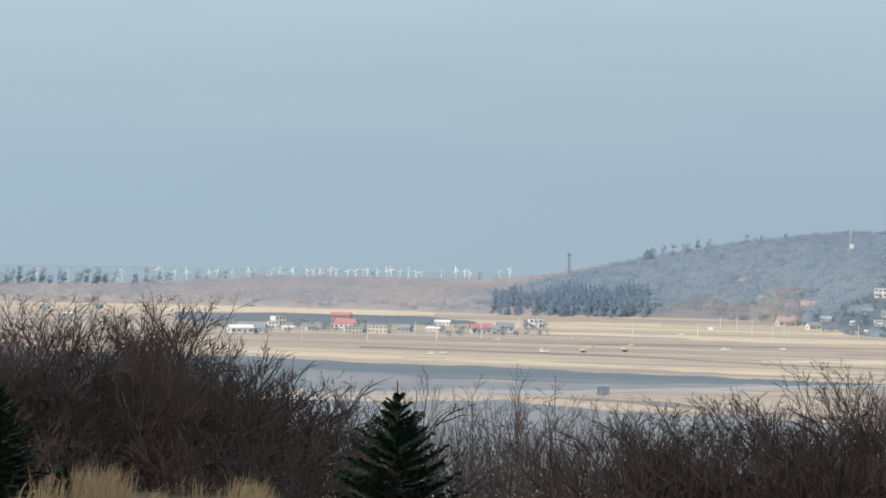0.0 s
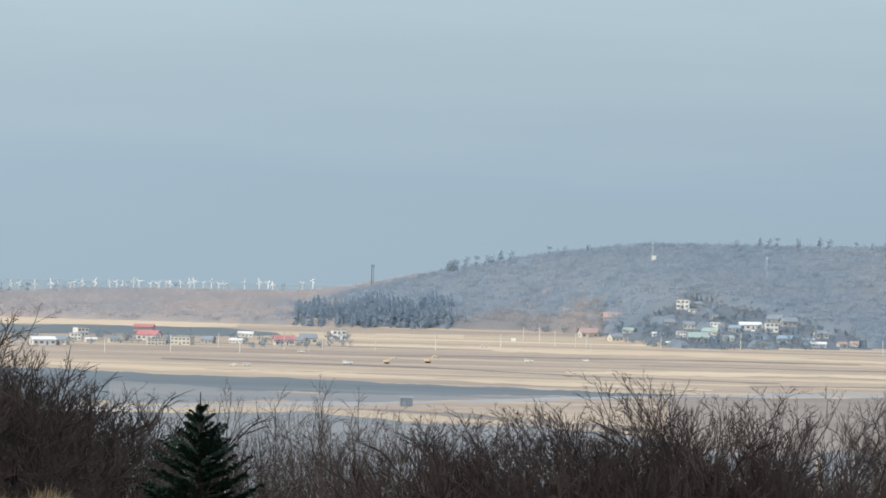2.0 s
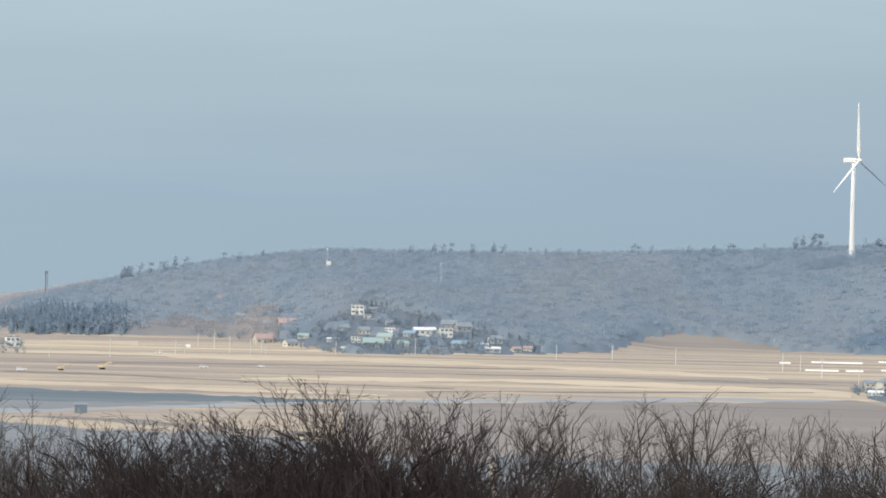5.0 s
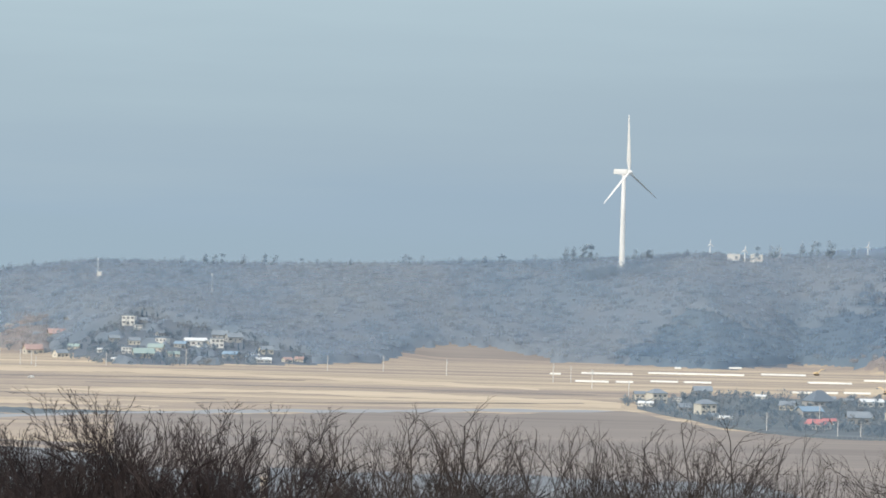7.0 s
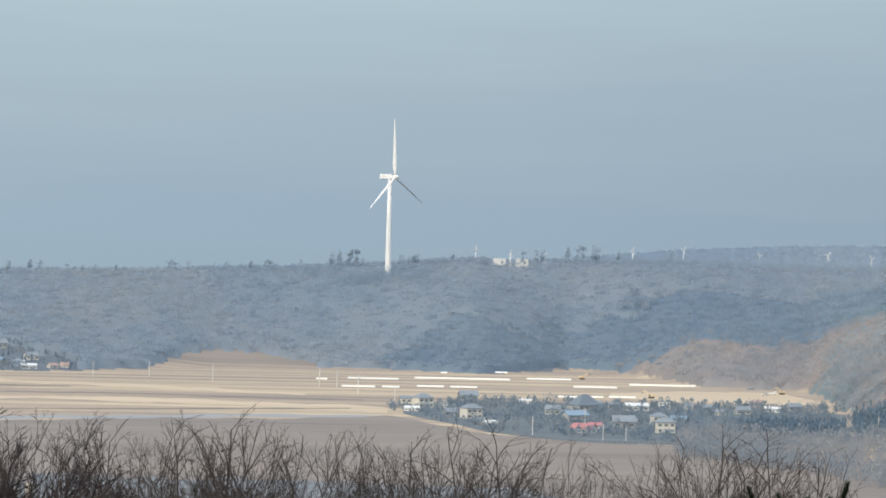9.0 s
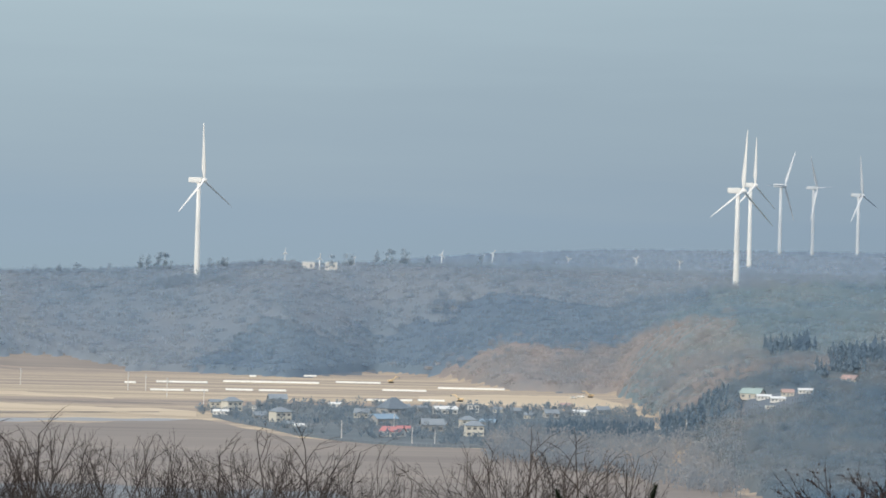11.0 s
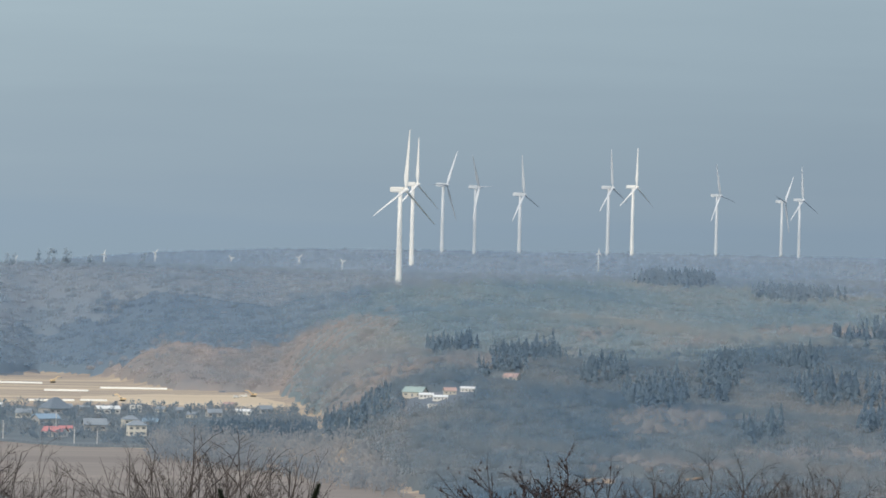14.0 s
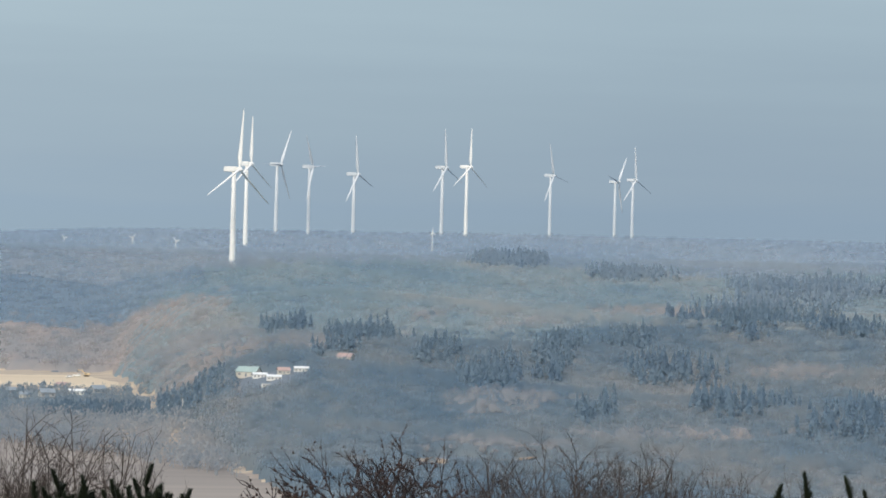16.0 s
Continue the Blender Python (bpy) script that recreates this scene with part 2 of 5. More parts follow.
def land(az, dist):
    """Height of the ground; takes arrays."""
    az, dist = np.asarray(az, float), np.asarray(dist, float)
    fall = np.interp(az, [-13.6, -12.4], [0.057, 0.073])
    near = EYE_Z - 1.6 - fall * np.minimum(dist, 85) - 0.22 * np.maximum(dist - 85, 0)
    foot, crest, far = np.interp(az, *FOOT), np.interp(az, *CREST_Z), np.interp(az, *FAR_Z)
    s = np.clip((dist - foot) / (CREST_D - foot), 0, 1)
    hill = crest * (0.45 * ease(s) + 0.55 * s)
    t = np.clip((dist - CREST_D) / (FAR_D - CREST_D), 0, 1)
    hill = np.where(dist > CREST_D, crest + (far - crest) * ease(t), hill)
    x, y = dist * np.sin(np.radians(az)), dist * np.cos(np.radians(az))
    roll = np.sin(x / 91 + 1.3 * np.sin(y / 160)) * np.cos(y / 117 + x / 210) + 0.5 * np.sin(x / 41 + y / 63)
    hill = hill + 5.5 * roll * np.sin(np.pi * np.clip(s, 0, 1)) * (crest > 5)
    shore = np.interp(az, *SHORE)
    sea = 40 * ease((dist - shore - 60) / 250) * np.clip((-8.0 - az) / 1.5, 0, 1)
    return np.maximum(np.maximum(near, hill), 0.0) - np.where(dist > shore, sea, 0)


def ground_z(az, dist):
    return float(land(az, dist))


def mesh_object(name, verts, faces, material, parent=None, smooth=False):
    me = bpy.data.meshes.new(name)
    me.from_pydata([tuple(map(float, v)) for v in verts] if not isinstance(verts, np.ndarray) else verts.tolist(), [], faces if isinstance(faces, list) else faces.tolist())
    me.materials.append(material)
    if smooth:
        me.polygons.foreach_set("use_smooth", [True] * len(me.polygons))
    ob = new(name, me)
    ob.parent = parent
    return ob


# ---- soils ----
DARK_SOIL = surface("dark_bluish_soil", [(0.115, 0.145, 0.165), (0.145, 0.175, 0.192), (0.195, 0.215, 0.225)], 0.05, 0.008, stretch=(0.12, 1, 1), rot=7)
GREY_SOIL = surface("grey_soil", [(0.165, 0.185, 0.2), (0.21, 0.226, 0.236), (0.27, 0.27, 0.265)], 0.05, 0.008, stretch=(0.12, 1, 1), rot=7)
PALE_TRACK = surface("pale_gravel", [(0.3, 0.315, 0.325), (0.36, 0.37, 0.375)], 0.06, 0.01, stretch=(0.15, 1, 1), rot=7)
MAUVE_SOIL = surface("ploughed_soil", [(0.2, 0.178, 0.165), (0.255, 0.225, 0.2), (0.32, 0.275, 0.235)], 0.06, 0.008, stretch=(0.1, 1, 1), rot=7)
CLEARING = surface("clearing_grass", [(0.22, 0.17, 0.13), (0.34, 0.26, 0.19), (0.42, 0.33, 0.24)], 0.12, 0.02)
STUBBLE = surface("straw_stubble", [(0.44, 0.375, 0.3), (0.54, 0.465, 0.37)], 0.06, 0.01, stretch=(0.1, 1, 1), rot=7)
GOLD = surface("golden_stubble", [(0.49, 0.4, 0.29), (0.65, 0.54, 0.395)], 0.06, 0.01, stretch=(0.1, 1, 1), rot=7)


# ---- ground: one sheet from the hillside to the horizon ----
def field_material():
    m = bpy.data.materials.new("fields")
    m.use_nodes = True
    n = Nodes(m.node_tree)
    place = n.add("ShaderNodeNewGeometry").outputs["Position"]
    strips = n.noise(n.mapping(place, (0.0011, 0.026, 0), (0, 0, radians(7))), 1.0, 5.0, 0.62)
    broad = n.noise(n.mapping(place, (0.002, 0.0055, 0), (0, 0, radians(7))), 1.0, 2.0)
    fine = n.noise(n.mapping(place, (0.03, 0.3, 0), (0, 0, radians(7))), 1.0, 4.0, 0.7)
    fac = n.math("ADD", n.math("MULTIPLY", strips, 0.52), n.math("ADD", n.math("MULTIPLY", broad, 0.2), n.math("MULTIPLY", fine, 0.28)))
    colour = n.ramp(fac, [(0.38, (0.24, 0.215, 0.2)), (0.46, (0.35, 0.295, 0.25)), (0.53, (0.465, 0.385, 0.29)), (0.6, (0.62, 0.515, 0.37))])
    b = n.add("ShaderNodeBsdfPrincipled")
    n.link(colour, b.inputs["Base Color"])
    b.inputs["Roughness"].default_value = 0.95
    b.inputs["Specular IOR Level"].default_value = 0.1
    n.link(b.outputs[0], n.add("ShaderNodeOutputMaterial").inputs[0])
    return m


FIELDS = field_material()


def build_ground():
    azs = np.concatenate([np.arange(-180, -22, 6.0), np.arange(-22, 22, 0.22), np.arange(22, 180, 6.0)])
    dists = np.concatenate([np.arange(2, 90, 6.0), np.geomspace(90, 1700, 30), np.arange(1740, 4960, 20.0)])
    A, D = np.meshgrid(azs, dists, indexing="ij")
    Z = land(A, D)
    X, Y = D * np.sin(np.radians(A)), D * np.cos(np.radians(A))
    verts = np.stack([X, Y, Z], -1).reshape(-1, 3)
    na, nd = A.shape
    i, j = np.meshgrid(np.arange(na), np.arange(nd - 1), indexing="ij")
    i2 = (i + 1) % na
    faces = np.stack([i * nd + j, i2 * nd + j, i2 * nd + j + 1, i * nd + j + 1], -1).reshape(-1, 4)
    hub = len(verts)
    verts = np.vstack([verts, [[0, 0, EYE_Z - 1.6]]])
    cap = [[hub, ((k + 1) % na) * nd, k * nd] for k in range(na)]
    ob = mesh_object("ground", verts, faces.tolist() + cap, FIELDS, smooth=True)
    me = ob.data
    me.materials.append(HILL_SOIL)
    me.materials.append(LITTER)
    me.materials.append(MAUVE_SOIL)
    mid_d = ((D[:, :-1] + D[:, 1:]) / 2).reshape(-1)
    mid_a = np.repeat(azs, nd - 1)
    tongue = (mid_a > -2.1) & (mid_a < 0.8) & (mid_d < np.interp(mid_a, [-2.1, -1.6, -1.0, -0.4, 0.2, 0.8], [3195, 3310, 3352, 3350, 3310, 3235]) + 15)
    # brown field beyond 3270 m takes the duller soil: haze put into its colour
    idx = np.where(mid_d < 700, 2, np.where((mid_d > np.interp(mid_a, *FOOT) + 10) & ~tongue, 1, np.where(tongue & (mid_d > 3270), 3, 0)))
    me.polygons.foreach_set("material_index", np.concatenate([idx, np.full(na, 2)]).astype(np.int32))
    return tagged(ob, "broad farmed plain of straw and bare soil rising to wooded hills", "ground", kind="structure")


build_ground()


# ---- wind turbines ----
def lathe(profile, sides):
    """Rings of (radius, height) joined into a tube about z."""
    verts, faces = [], []
    for r, z in profile:
        verts += [(r * math.cos(2 * math.pi * k / sides), r * math.sin(2 * math.pi * k / sides), z) for k in range(sides)]
    for i in range(len(profile) - 1):
        for k in range(sides):
            k2 = (k + 1) % sides
            faces.append([i * sides + k, i * sides + k2, (i + 1) * sides + k2, (i + 1) * sides + k])
    faces.append(list(range(sides))[::-1])
    faces.append([(len(profile) - 1) * sides + k for k in range(sides)])
    return verts, faces


def blade_shape(length, root):
    """A tapering, twisted blade along +z with its flat of the rotor in the xz plane."""
    verts, faces, n = [], [], 8
    stations = [(0.0, 0.5, 0.5, 0), (0.05, 0.5, 0.5, 0), (0.2, 1.0, 0.28, 14), (0.45, 0.74, 0.17, 7), (0.75, 0.46, 0.09, 2), (0.95, 0.26, 0.05, 0), (1.0, 0.06, 0.02, 0)]
    for s, chord, thick, twist in stations:
        for k in range(n):
            a = 2 * math.pi * k / n
            # stopped rotor: the blades are feathered, their chord along the axis
            x, y = thick * root * math.sin(a), chord * root * math.cos(a) * 0.9 + (chord - 0.5) * 0.4 * root
            c, d = math.cos(radians(twist)), math.sin(radians(twist))
            verts.append((x * c - y * d, x * d + y * c, s * length))
    for i in range(len(stations) - 1):
        for k in range(n):
            k2 = (k + 1) % n
            faces.append([i * n + k, i * n + k2, (i + 1) * n + k2, (i + 1) * n + k])
    faces.append(list(range(n))[::-1])
    faces.append([(len(stations) - 1) * n + k for k in range(n)])
    return verts, faces


TURBINE_MESHES = {}


def turbine_meshes(hub_height, radius, paint):
    key = (hub_height, radius, paint.name)
    if key not in TURBINE_MESHES:
        k = radius / 50.0
        tower = mesh_data("tower", *lathe([(max(2.7 * k, 0.5), -12 * k), (max(2.65 * k, 0.48), 0), (max(2.2 * k, 0.42), hub_height * 0.5), (max(1.6 * k, 0.36), hub_height - 1.8 * k)], 16), paint, True)
        bm = bmesh.new()
        bmesh.ops.create_cube(bm, size=1)
        for v in bm.verts:
            taper = 0.86 if v.co.y > 0 else 1.0
            v.co = Vector((v.co.x * 4.2 * k * taper, v.co.y * 13.5 * k + 3.0 * k, v.co.z * 4.6 * k * (taper if v.co.z < 0 else 1.05)))
        bmesh.ops.bevel(bm, geom=bm.edges[:], offset=0.6 * k, segments=2, affect="EDGES")
        nacelle = bpy.data.meshes.new("nacelle")
        bm.to_mesh(nacelle)
        bm.free()
        nacelle.materials.append(paint)
        hub = mesh_data("hub", *lathe([(1.9 * k, 0), (2.1 * k, 1.5 * k), (1.8 * k, 3.0 * k), (1.0 * k, 4.2 * k), (0.2 * k, 4.6 * k)], 12), paint, True)
        blade = mesh_data("blade", *blade_shape(radius, max(2.3 * k, 0.8)), paint, True)
        TURBINE_MESHES[key] = tower, nacelle, hub, blade, k
    return TURBINE_MESHES[key]


def mesh_data(name, verts, faces, material, smooth=False):
    me = bpy.data.meshes.new(name)
    me.from_pydata(verts, [], faces)
    me.materials.append(material)
    if smooth:
        me.polygons.foreach_set("use_smooth", [True] * len(me.polygons))
    return me


def wind_turbine(az, dist, base_z, hub_height, radius, turn, phase, label, group, paint):
    """turn: degrees by which the rotor's axis points to +x of the way back to the camera."""
    tower, nacelle, hub, blade, k = turbine_meshes(hub_height, radius, paint)
    x, y = on_plan(az, dist)
    top = new("wind_turbine")
    top.matrix_basis = pose(x, y, base_z, 0, 0, turn - az)
    tagged(top, label, "wind turbine", group)
    for name, me, m in (("tower", tower, pose(0, 0, 0)), ("nacelle", nacelle, pose(0, 0, hub_height)), ("hub", hub, pose(0, -4.0 * k, hub_height, 90))):
        ob = new(name, me)
        ob.parent, ob.matrix_basis = top, m
    for b in range(3):
        ob = new("blade", blade)
        ob.parent, ob.matrix_basis = top, pose(0, -5.6 * k, hub_height) @ pose(0, 0, 0, 0, phase + 120 * b, 0) @ pose(0, 0, 0, 0, 0, 0 if radius > 10 else 80)
    return top


def by_heights(az, dist, hub_el):
    return EYE_Z + dist * math.tan(radians(hub_el))


# azimuth, distance, hub elevation, hub height, rotor radius, turn, phase
LARGE = [
    (1.25, 3620, 0.606, 80, 50, 58, -4), (8.57, 3450, 0.622, 80, 50, 54, 4), (8.74, 4050, 0.702, 80, 46, 60, 0)]
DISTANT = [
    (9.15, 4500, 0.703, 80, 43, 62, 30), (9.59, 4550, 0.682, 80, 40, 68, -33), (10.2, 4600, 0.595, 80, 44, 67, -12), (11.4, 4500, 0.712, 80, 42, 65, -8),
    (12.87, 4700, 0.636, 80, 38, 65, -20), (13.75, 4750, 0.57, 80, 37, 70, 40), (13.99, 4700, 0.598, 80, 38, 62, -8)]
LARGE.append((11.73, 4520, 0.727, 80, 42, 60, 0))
for rows, paint, label in ((LARGE, WHITE_PAINT, "tall bright-white three-bladed wind turbine on a wooded hill"), (DISTANT, HAZED_WHITE, "tall white wind turbine on the far plateau, haze dulled into its colour")):
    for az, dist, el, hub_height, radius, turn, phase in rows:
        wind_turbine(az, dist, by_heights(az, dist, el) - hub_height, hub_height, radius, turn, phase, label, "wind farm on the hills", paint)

# small farm turbines: azimuth, distance, hub elevation, phase
SMALL_RIDGE = [(2.44, 3900, -0.348, 0), (2.91, 3720, -0.414, 10), (3.37, 3720, -0.436, 35), (4.57, 3900, -0.333, 20), (5.26, 3950, -0.305, 40), (6.29, 3950, -0.36, 75), (7.21, 3950, -0.335, 45), (7.8, 3850, -0.37, 75), (11.28, 3950, -0.177, 0)]
for az, dist, el, phase in SMALL_RIDGE:
    wind_turbine(az, dist, by_heights(az, dist, el) - 18, 18, 4.8, 40, phase, "small white three-bladed farm wind turbine on the ridge", "small turbines", WHITE_PAINT)
rnd = random.Random(8)
for k in range(62):
    az = -16.9 + 6.6 * (k + rnd.uniform(0, 0.8)) / 62
    if rnd.random() < (0.5 if az < -14.5 else 0.22):
        continue
    el = -1.475 + 0.1 * max(0, (az + 15.5) / 5.2) + rnd.uniform(-0.015, 0.035)
    wind_turbine(az, 4200, by_heights(az, 4200, el) - 16, 16, rnd.choice((3.8, 4.6)), rnd.uniform(-30, 30), rnd.uniform(0, 120), "small white wind turbine in a row beyond the woods", "turbines by the sea", WHITE_PAINT)


# ---- sea beyond the woods ----
def build_sea():
    azs = np.arange(-30, -4, 0.5)
    verts = [(*on_plan(a, d), -6.0) for a in azs for d in (4100.0, 4960.0)]
    faces = [[2 * i, 2 * i + 2, 2 * i + 3, 2 * i + 1] for i in range(len(azs) - 1)]
    m = surface("sea_water", [(0.1, 0.15, 0.19), (0.14, 0.19, 0.23)], 0.02, 0.002, 0.25)
    return tagged(mesh_object("water", verts, faces, m), "pale blue-grey sea under haze", "sea", kind="structure")


build_sea()


# ---- field strips and tracks laid on the plain ----
def strip(name, rows, material, label, seed, ragged=5.0, lift=0.0):
    """rows: azimuth, near and far distance, in order of azimuth."""
    rnd = random.Random(seed)
    a = np.array(rows, float)
    azs = np.arange(a[0, 0], a[-1, 0] + 1e-6, 0.12)
    verts, faces = [], []
    for az in azs:
        near, far = np.interp(az, a[:, 0], a[:, 1]), np.interp(az, a[:, 0], a[:, 2])
        sway = min(9.0, 0.2 * (far - near))
        near += sway * math.sin(az * 2.3 + seed) + 0.6 * sway * math.sin(az * 7.1 + 2 * seed)
        far += sway * math.sin(az * 1.9 + 3 * seed) + 0.6 * sway * math.sin(az * 6.3 + seed)
        for d in (near + rnd.uniform(-ragged, ragged), (near + far) / 2, far + rnd.uniform(-ragged, ragged)):
            verts.append((*on_plan(az, d), 0.02 + 0.006 * seed + lift + ground_z(az, d)))
    for i in range(len(azs) - 1):
        for k in range(2):
            faces.append([3 * i + k, 3 * i + 3 + k, 3 * i + 4 + k, 3 * i + 1 + k])
    return tagged(mesh_object(name, verts, faces, material), label, "field", kind="structure")


strip("field", [(-18, 2080, 2600), (-14, 2120, 2530), (-11.3, 2310, 2470), (-9, 2290, 2430), (-7, 2325, 2380), (-4.6, 2365, 2372)], DARK_SOIL, "dark blue-grey strip of field", 1)
strip("field", [(-13.2, 2150, 2400), (-11.3, 2200, 2310), (-9, 2235, 2290), (-7, 2305, 2325)], GREY_SOIL, "grey bare-soil strip of field", 2)
strip("track", [(-18, 1990, 2040), (-13, 2105, 2135), (-10.7, 2165, 2195), (-9.16, 2200, 2228), (-7, 2282, 2306), (-5.3, 2336, 2364), (-2.64, 2395, 2440), (-0.14, 2450, 2485), (1.1, 2480, 2505), (1.4, 2490, 2500)], PALE_TRACK, "pale gravel farm track across the plain", 3, 2.0)
strip("field", [(-10.2, 2140, 2142), (-9.8, 2130, 2155), (-8.4, 2085, 2122), (-7, 2035, 2072), (-5.8, 1990, 2030)], MAUVE_SOIL, "brown stubble strip of field", 4, 2.0)
strip("field", [(-18, 1500, 1960), (-13, 1500, 2080), (-10.5, 1500, 2100), (-9.2, 1500, 2040), (-7, 1500, 2000), (-5.4, 1500, 1950), (-3.5, 1500, 1880)], GREY_SOIL, "grey-blue fields at the hill's foot", 5)
strip("field", [(-5.6, 1860, 2330), (-2.6, 1800, 2392), (0, 1780, 2445), (1.4, 1780, 2485), (2.4, 1780, 2330), (4, 1740, 2235), (5.4, 1700, 2215), (8, 1650, 1980), (9.4, 1600, 1800)], MAUVE_SOIL, "brown ploughed field below the village", 6)
strip("field", [(-3.5, 1500, 1875), (0, 1500, 1850), (3, 1500, 1830), (4.5, 1500, 1700)], GREY_SOIL, "grey-blue field at the hill's foot", 7)
# Dark sheet under the village: bluish planting and shade put into one ground colour.
strip("yard_ground", [(1.5, 2520, 2620), (2.0, 2440, 2700), (2.7, 2330, 2730), (3.7, 2262, 2735), (5.2, 2240, 2740), (6.4, 2230, 2720), (7.5, 2300, 2650)], DARK_SOIL, "gardens and lanes between village houses, dark planting and shade in the colour", 18, 2.0)
strip("field", [(-6, 2740, 2752), (-2, 2730, 2745), (1, 2700, 2712)], MAUVE_SOIL, "narrow brown fallow strip of field", 19, 1.5)
strip("field", [(-9.5, 2820, 2836), (-5, 2840, 2856), (-3, 2835, 2845)], MAUVE_SOIL, "narrow brown fallow strip of field", 20, 1.5)
strip("field", [(-12.5, 2700, 2716), (-9, 2640, 2656), (-6.5, 2560, 2572), (-4, 2530, 2540)], MAUVE_SOIL, "narrow brown fallow strip of field", 21, 1.5)
strip("field", [(-4.5, 2480, 2490), (-1, 2540, 2552), (0.8, 2580, 2590)], MAUVE_SOIL, "narrow brown fallow strip of field", 22, 1.5)
strip("field", [(-8, 2930, 2990), (-4, 2900, 2950), (-1, 2800, 2850), (0.2, 2760, 2790)], GOLD, "bright golden stubble strip of field", 8)
strip("field", [(-14, 2580, 2620), (-11, 2520, 2560), (-7, 2440, 2475), (-5, 2425, 2440)], GOLD, "bright golden stubble strip of field", 9)
strip("field", [(-7, 2600, 2640), (-3, 2640, 2690), (0.5, 2560, 2640), (1.3, 2520, 2600)], GOLD, "bright golden stubble strip of field", 10)
strip("field", [(4.3, 2830, 2905), (5.6, 2780, 2965), (6.6, 2750, 2985), (7.1, 2790, 2860)], GOLD, "bare sunlit sandy ground by the diggers", 12)
strip("field", [(11.1, 1880, 1884), (11.45, 1835, 1885), (11.8, 1842, 1866), (12.1, 1845, 1872), (12.5, 1862, 1895), (12.85, 1905, 1912)], CLEARING, "sunlit orange-brown clearing in the woods", 17, lift=0.5)
strip("field", [(16.2, 2523, 2529), (16.6, 2522, 2530), (17.0, 2524, 2529)], MAUVE_SOIL, "pale grass strip in a woodland clearing", 23, 1.5)
strip("field", [(-15, 3110, 3290), (-11.6, 3120, 3290), (-10.9, 3150, 3200)], DARK_SOIL, "dark field behind the hamlet", 13)
strip("field", [(-15.2, 3300, 3430), (-12.2, 3300, 3420), (-11.4, 3310, 3360)], GOLD, "golden stubble along the wood's edge", 14)
strip("field", [(-10, 2980, 3010), (-8.2, 2950, 3010), (-7.6, 2960, 2990)], GOLD, "golden stubble strip of field", 15)
strip("field", [(-9.6, 3180, 3240), (-8.3, 3150, 3230)], GOLD, "golden stubble strip of field", 16)


# ---- things built from parts ----
def part(name, bm, material, parent, label="", m=None):
    """One mesh object under a thing or a part."""
    me = bpy.data.meshes.new(name)
    bm.to_mesh(me)
    bm.free()
    me.materials.append(material)
    ob = new(name, me)
    ob.parent = parent
    if m is not None:
        ob.matrix_basis = m
    if label:
        tagged(ob, label)
    return ob


def box(sx, sy, sz, x=0, y=0, z=0, bevel=0.0):
    """A box of that size whose underside's middle is at x, y, z."""
    bm = bmesh.new()
    bmesh.ops.create_cube(bm, size=1)
    for v in bm.verts:
        v.co = Vector((v.co.x * sx + x, v.co.y * sy + y, (v.co.z + 0.5) * sz + z))
    if bevel:
        bmesh.ops.bevel(bm, geom=bm.edges[:], offset=bevel, segments=1, affect="EDGES")
    return bm


def rod(r0, r1, length, sides=8, turn=None):
    bm = bmesh.new()
    bmesh.ops.create_cone(bm, cap_ends=True, segments=sides, radius1=r0, radius2=r1, depth=length)
    bmesh.ops.translate(bm, verts=bm.verts, vec=(0, 0, length / 2))
    if turn:
        bm.transform(turn)
    return bm


def gable_roof(w, d, rise, over=0.5, thick=0.25, hip=0.0):
    """Two pitched slabs along x; hip draws the ridge's ends in."""
    bm = bmesh.new()
    hw, hd = w / 2 + over, d / 2 + over
    rx = hw - hip
    rings = []
    for dz in (0.0, thick):
        rings.append([bm.verts.new(c) for c in ((-hw, -hd, dz - 0.15), (hw, -hd, dz - 0.15), (hw, hd, dz - 0.15), (-hw, hd, dz - 0.15), (-rx, 0, rise + dz), (rx, 0, rise + dz))])
    lo, up = rings
    bm.faces.new((up[0], up[1], up[5], up[4]))
    bm.faces.new((up[2], up[3], up[4], up[5]))
    bm.faces.new((lo[1], lo[0], lo[4], lo[5]))
    bm.faces.new((lo[3], lo[2], lo[5], lo[4]))
    for q, s in ((up, 1), (lo, -1)):
        for tri in ((q[1], q[2], q[5]), (q[3], q[0], q[4])):
            if s > 0 and hip > 0:
                bm.faces.new(tri)
    for a, b2 in ((0, 1), (2, 3)):
        bm.faces.new((lo[a], lo[b2], up[b2], up[a]))
    for a, e, b2 in ((1, 5, 2), (3, 4, 0)):
        bm.faces.new((lo[a], lo[e], up[e], up[a]))
        bm.faces.new((lo[e], lo[b2], up[b2], up[e]))
    bmesh.ops.recalc_face_normals(bm, faces=bm.faces)
    return bm


def gable_walls(w, d, h, rise):
    bm = bmesh.new()
    c = [(-w / 2, -d / 2), (w / 2, -d / 2), (w / 2, d / 2), (-w / 2, d / 2)]
    lo = [bm.verts.new((x, y, -1.0)) for x, y in c]
    up = [bm.verts.new((x, y, h)) for x, y in c]
    for i in (0, 2):
        bm.faces.new((lo[i], lo[i + 1], up[i + 1], up[(i + 1)]) if False else (lo[i], lo[i + 1], up[i + 1], up[i]))
    for i, j, s in ((1, 2, 1), (3, 0, -1)):
        p = bm.verts.new((s * w / 2, 0, h + rise))
        bm.faces.new((lo[i], lo[j], up[j], p, up[i]))
    bm.faces.new(lo[::-1])
    return bm


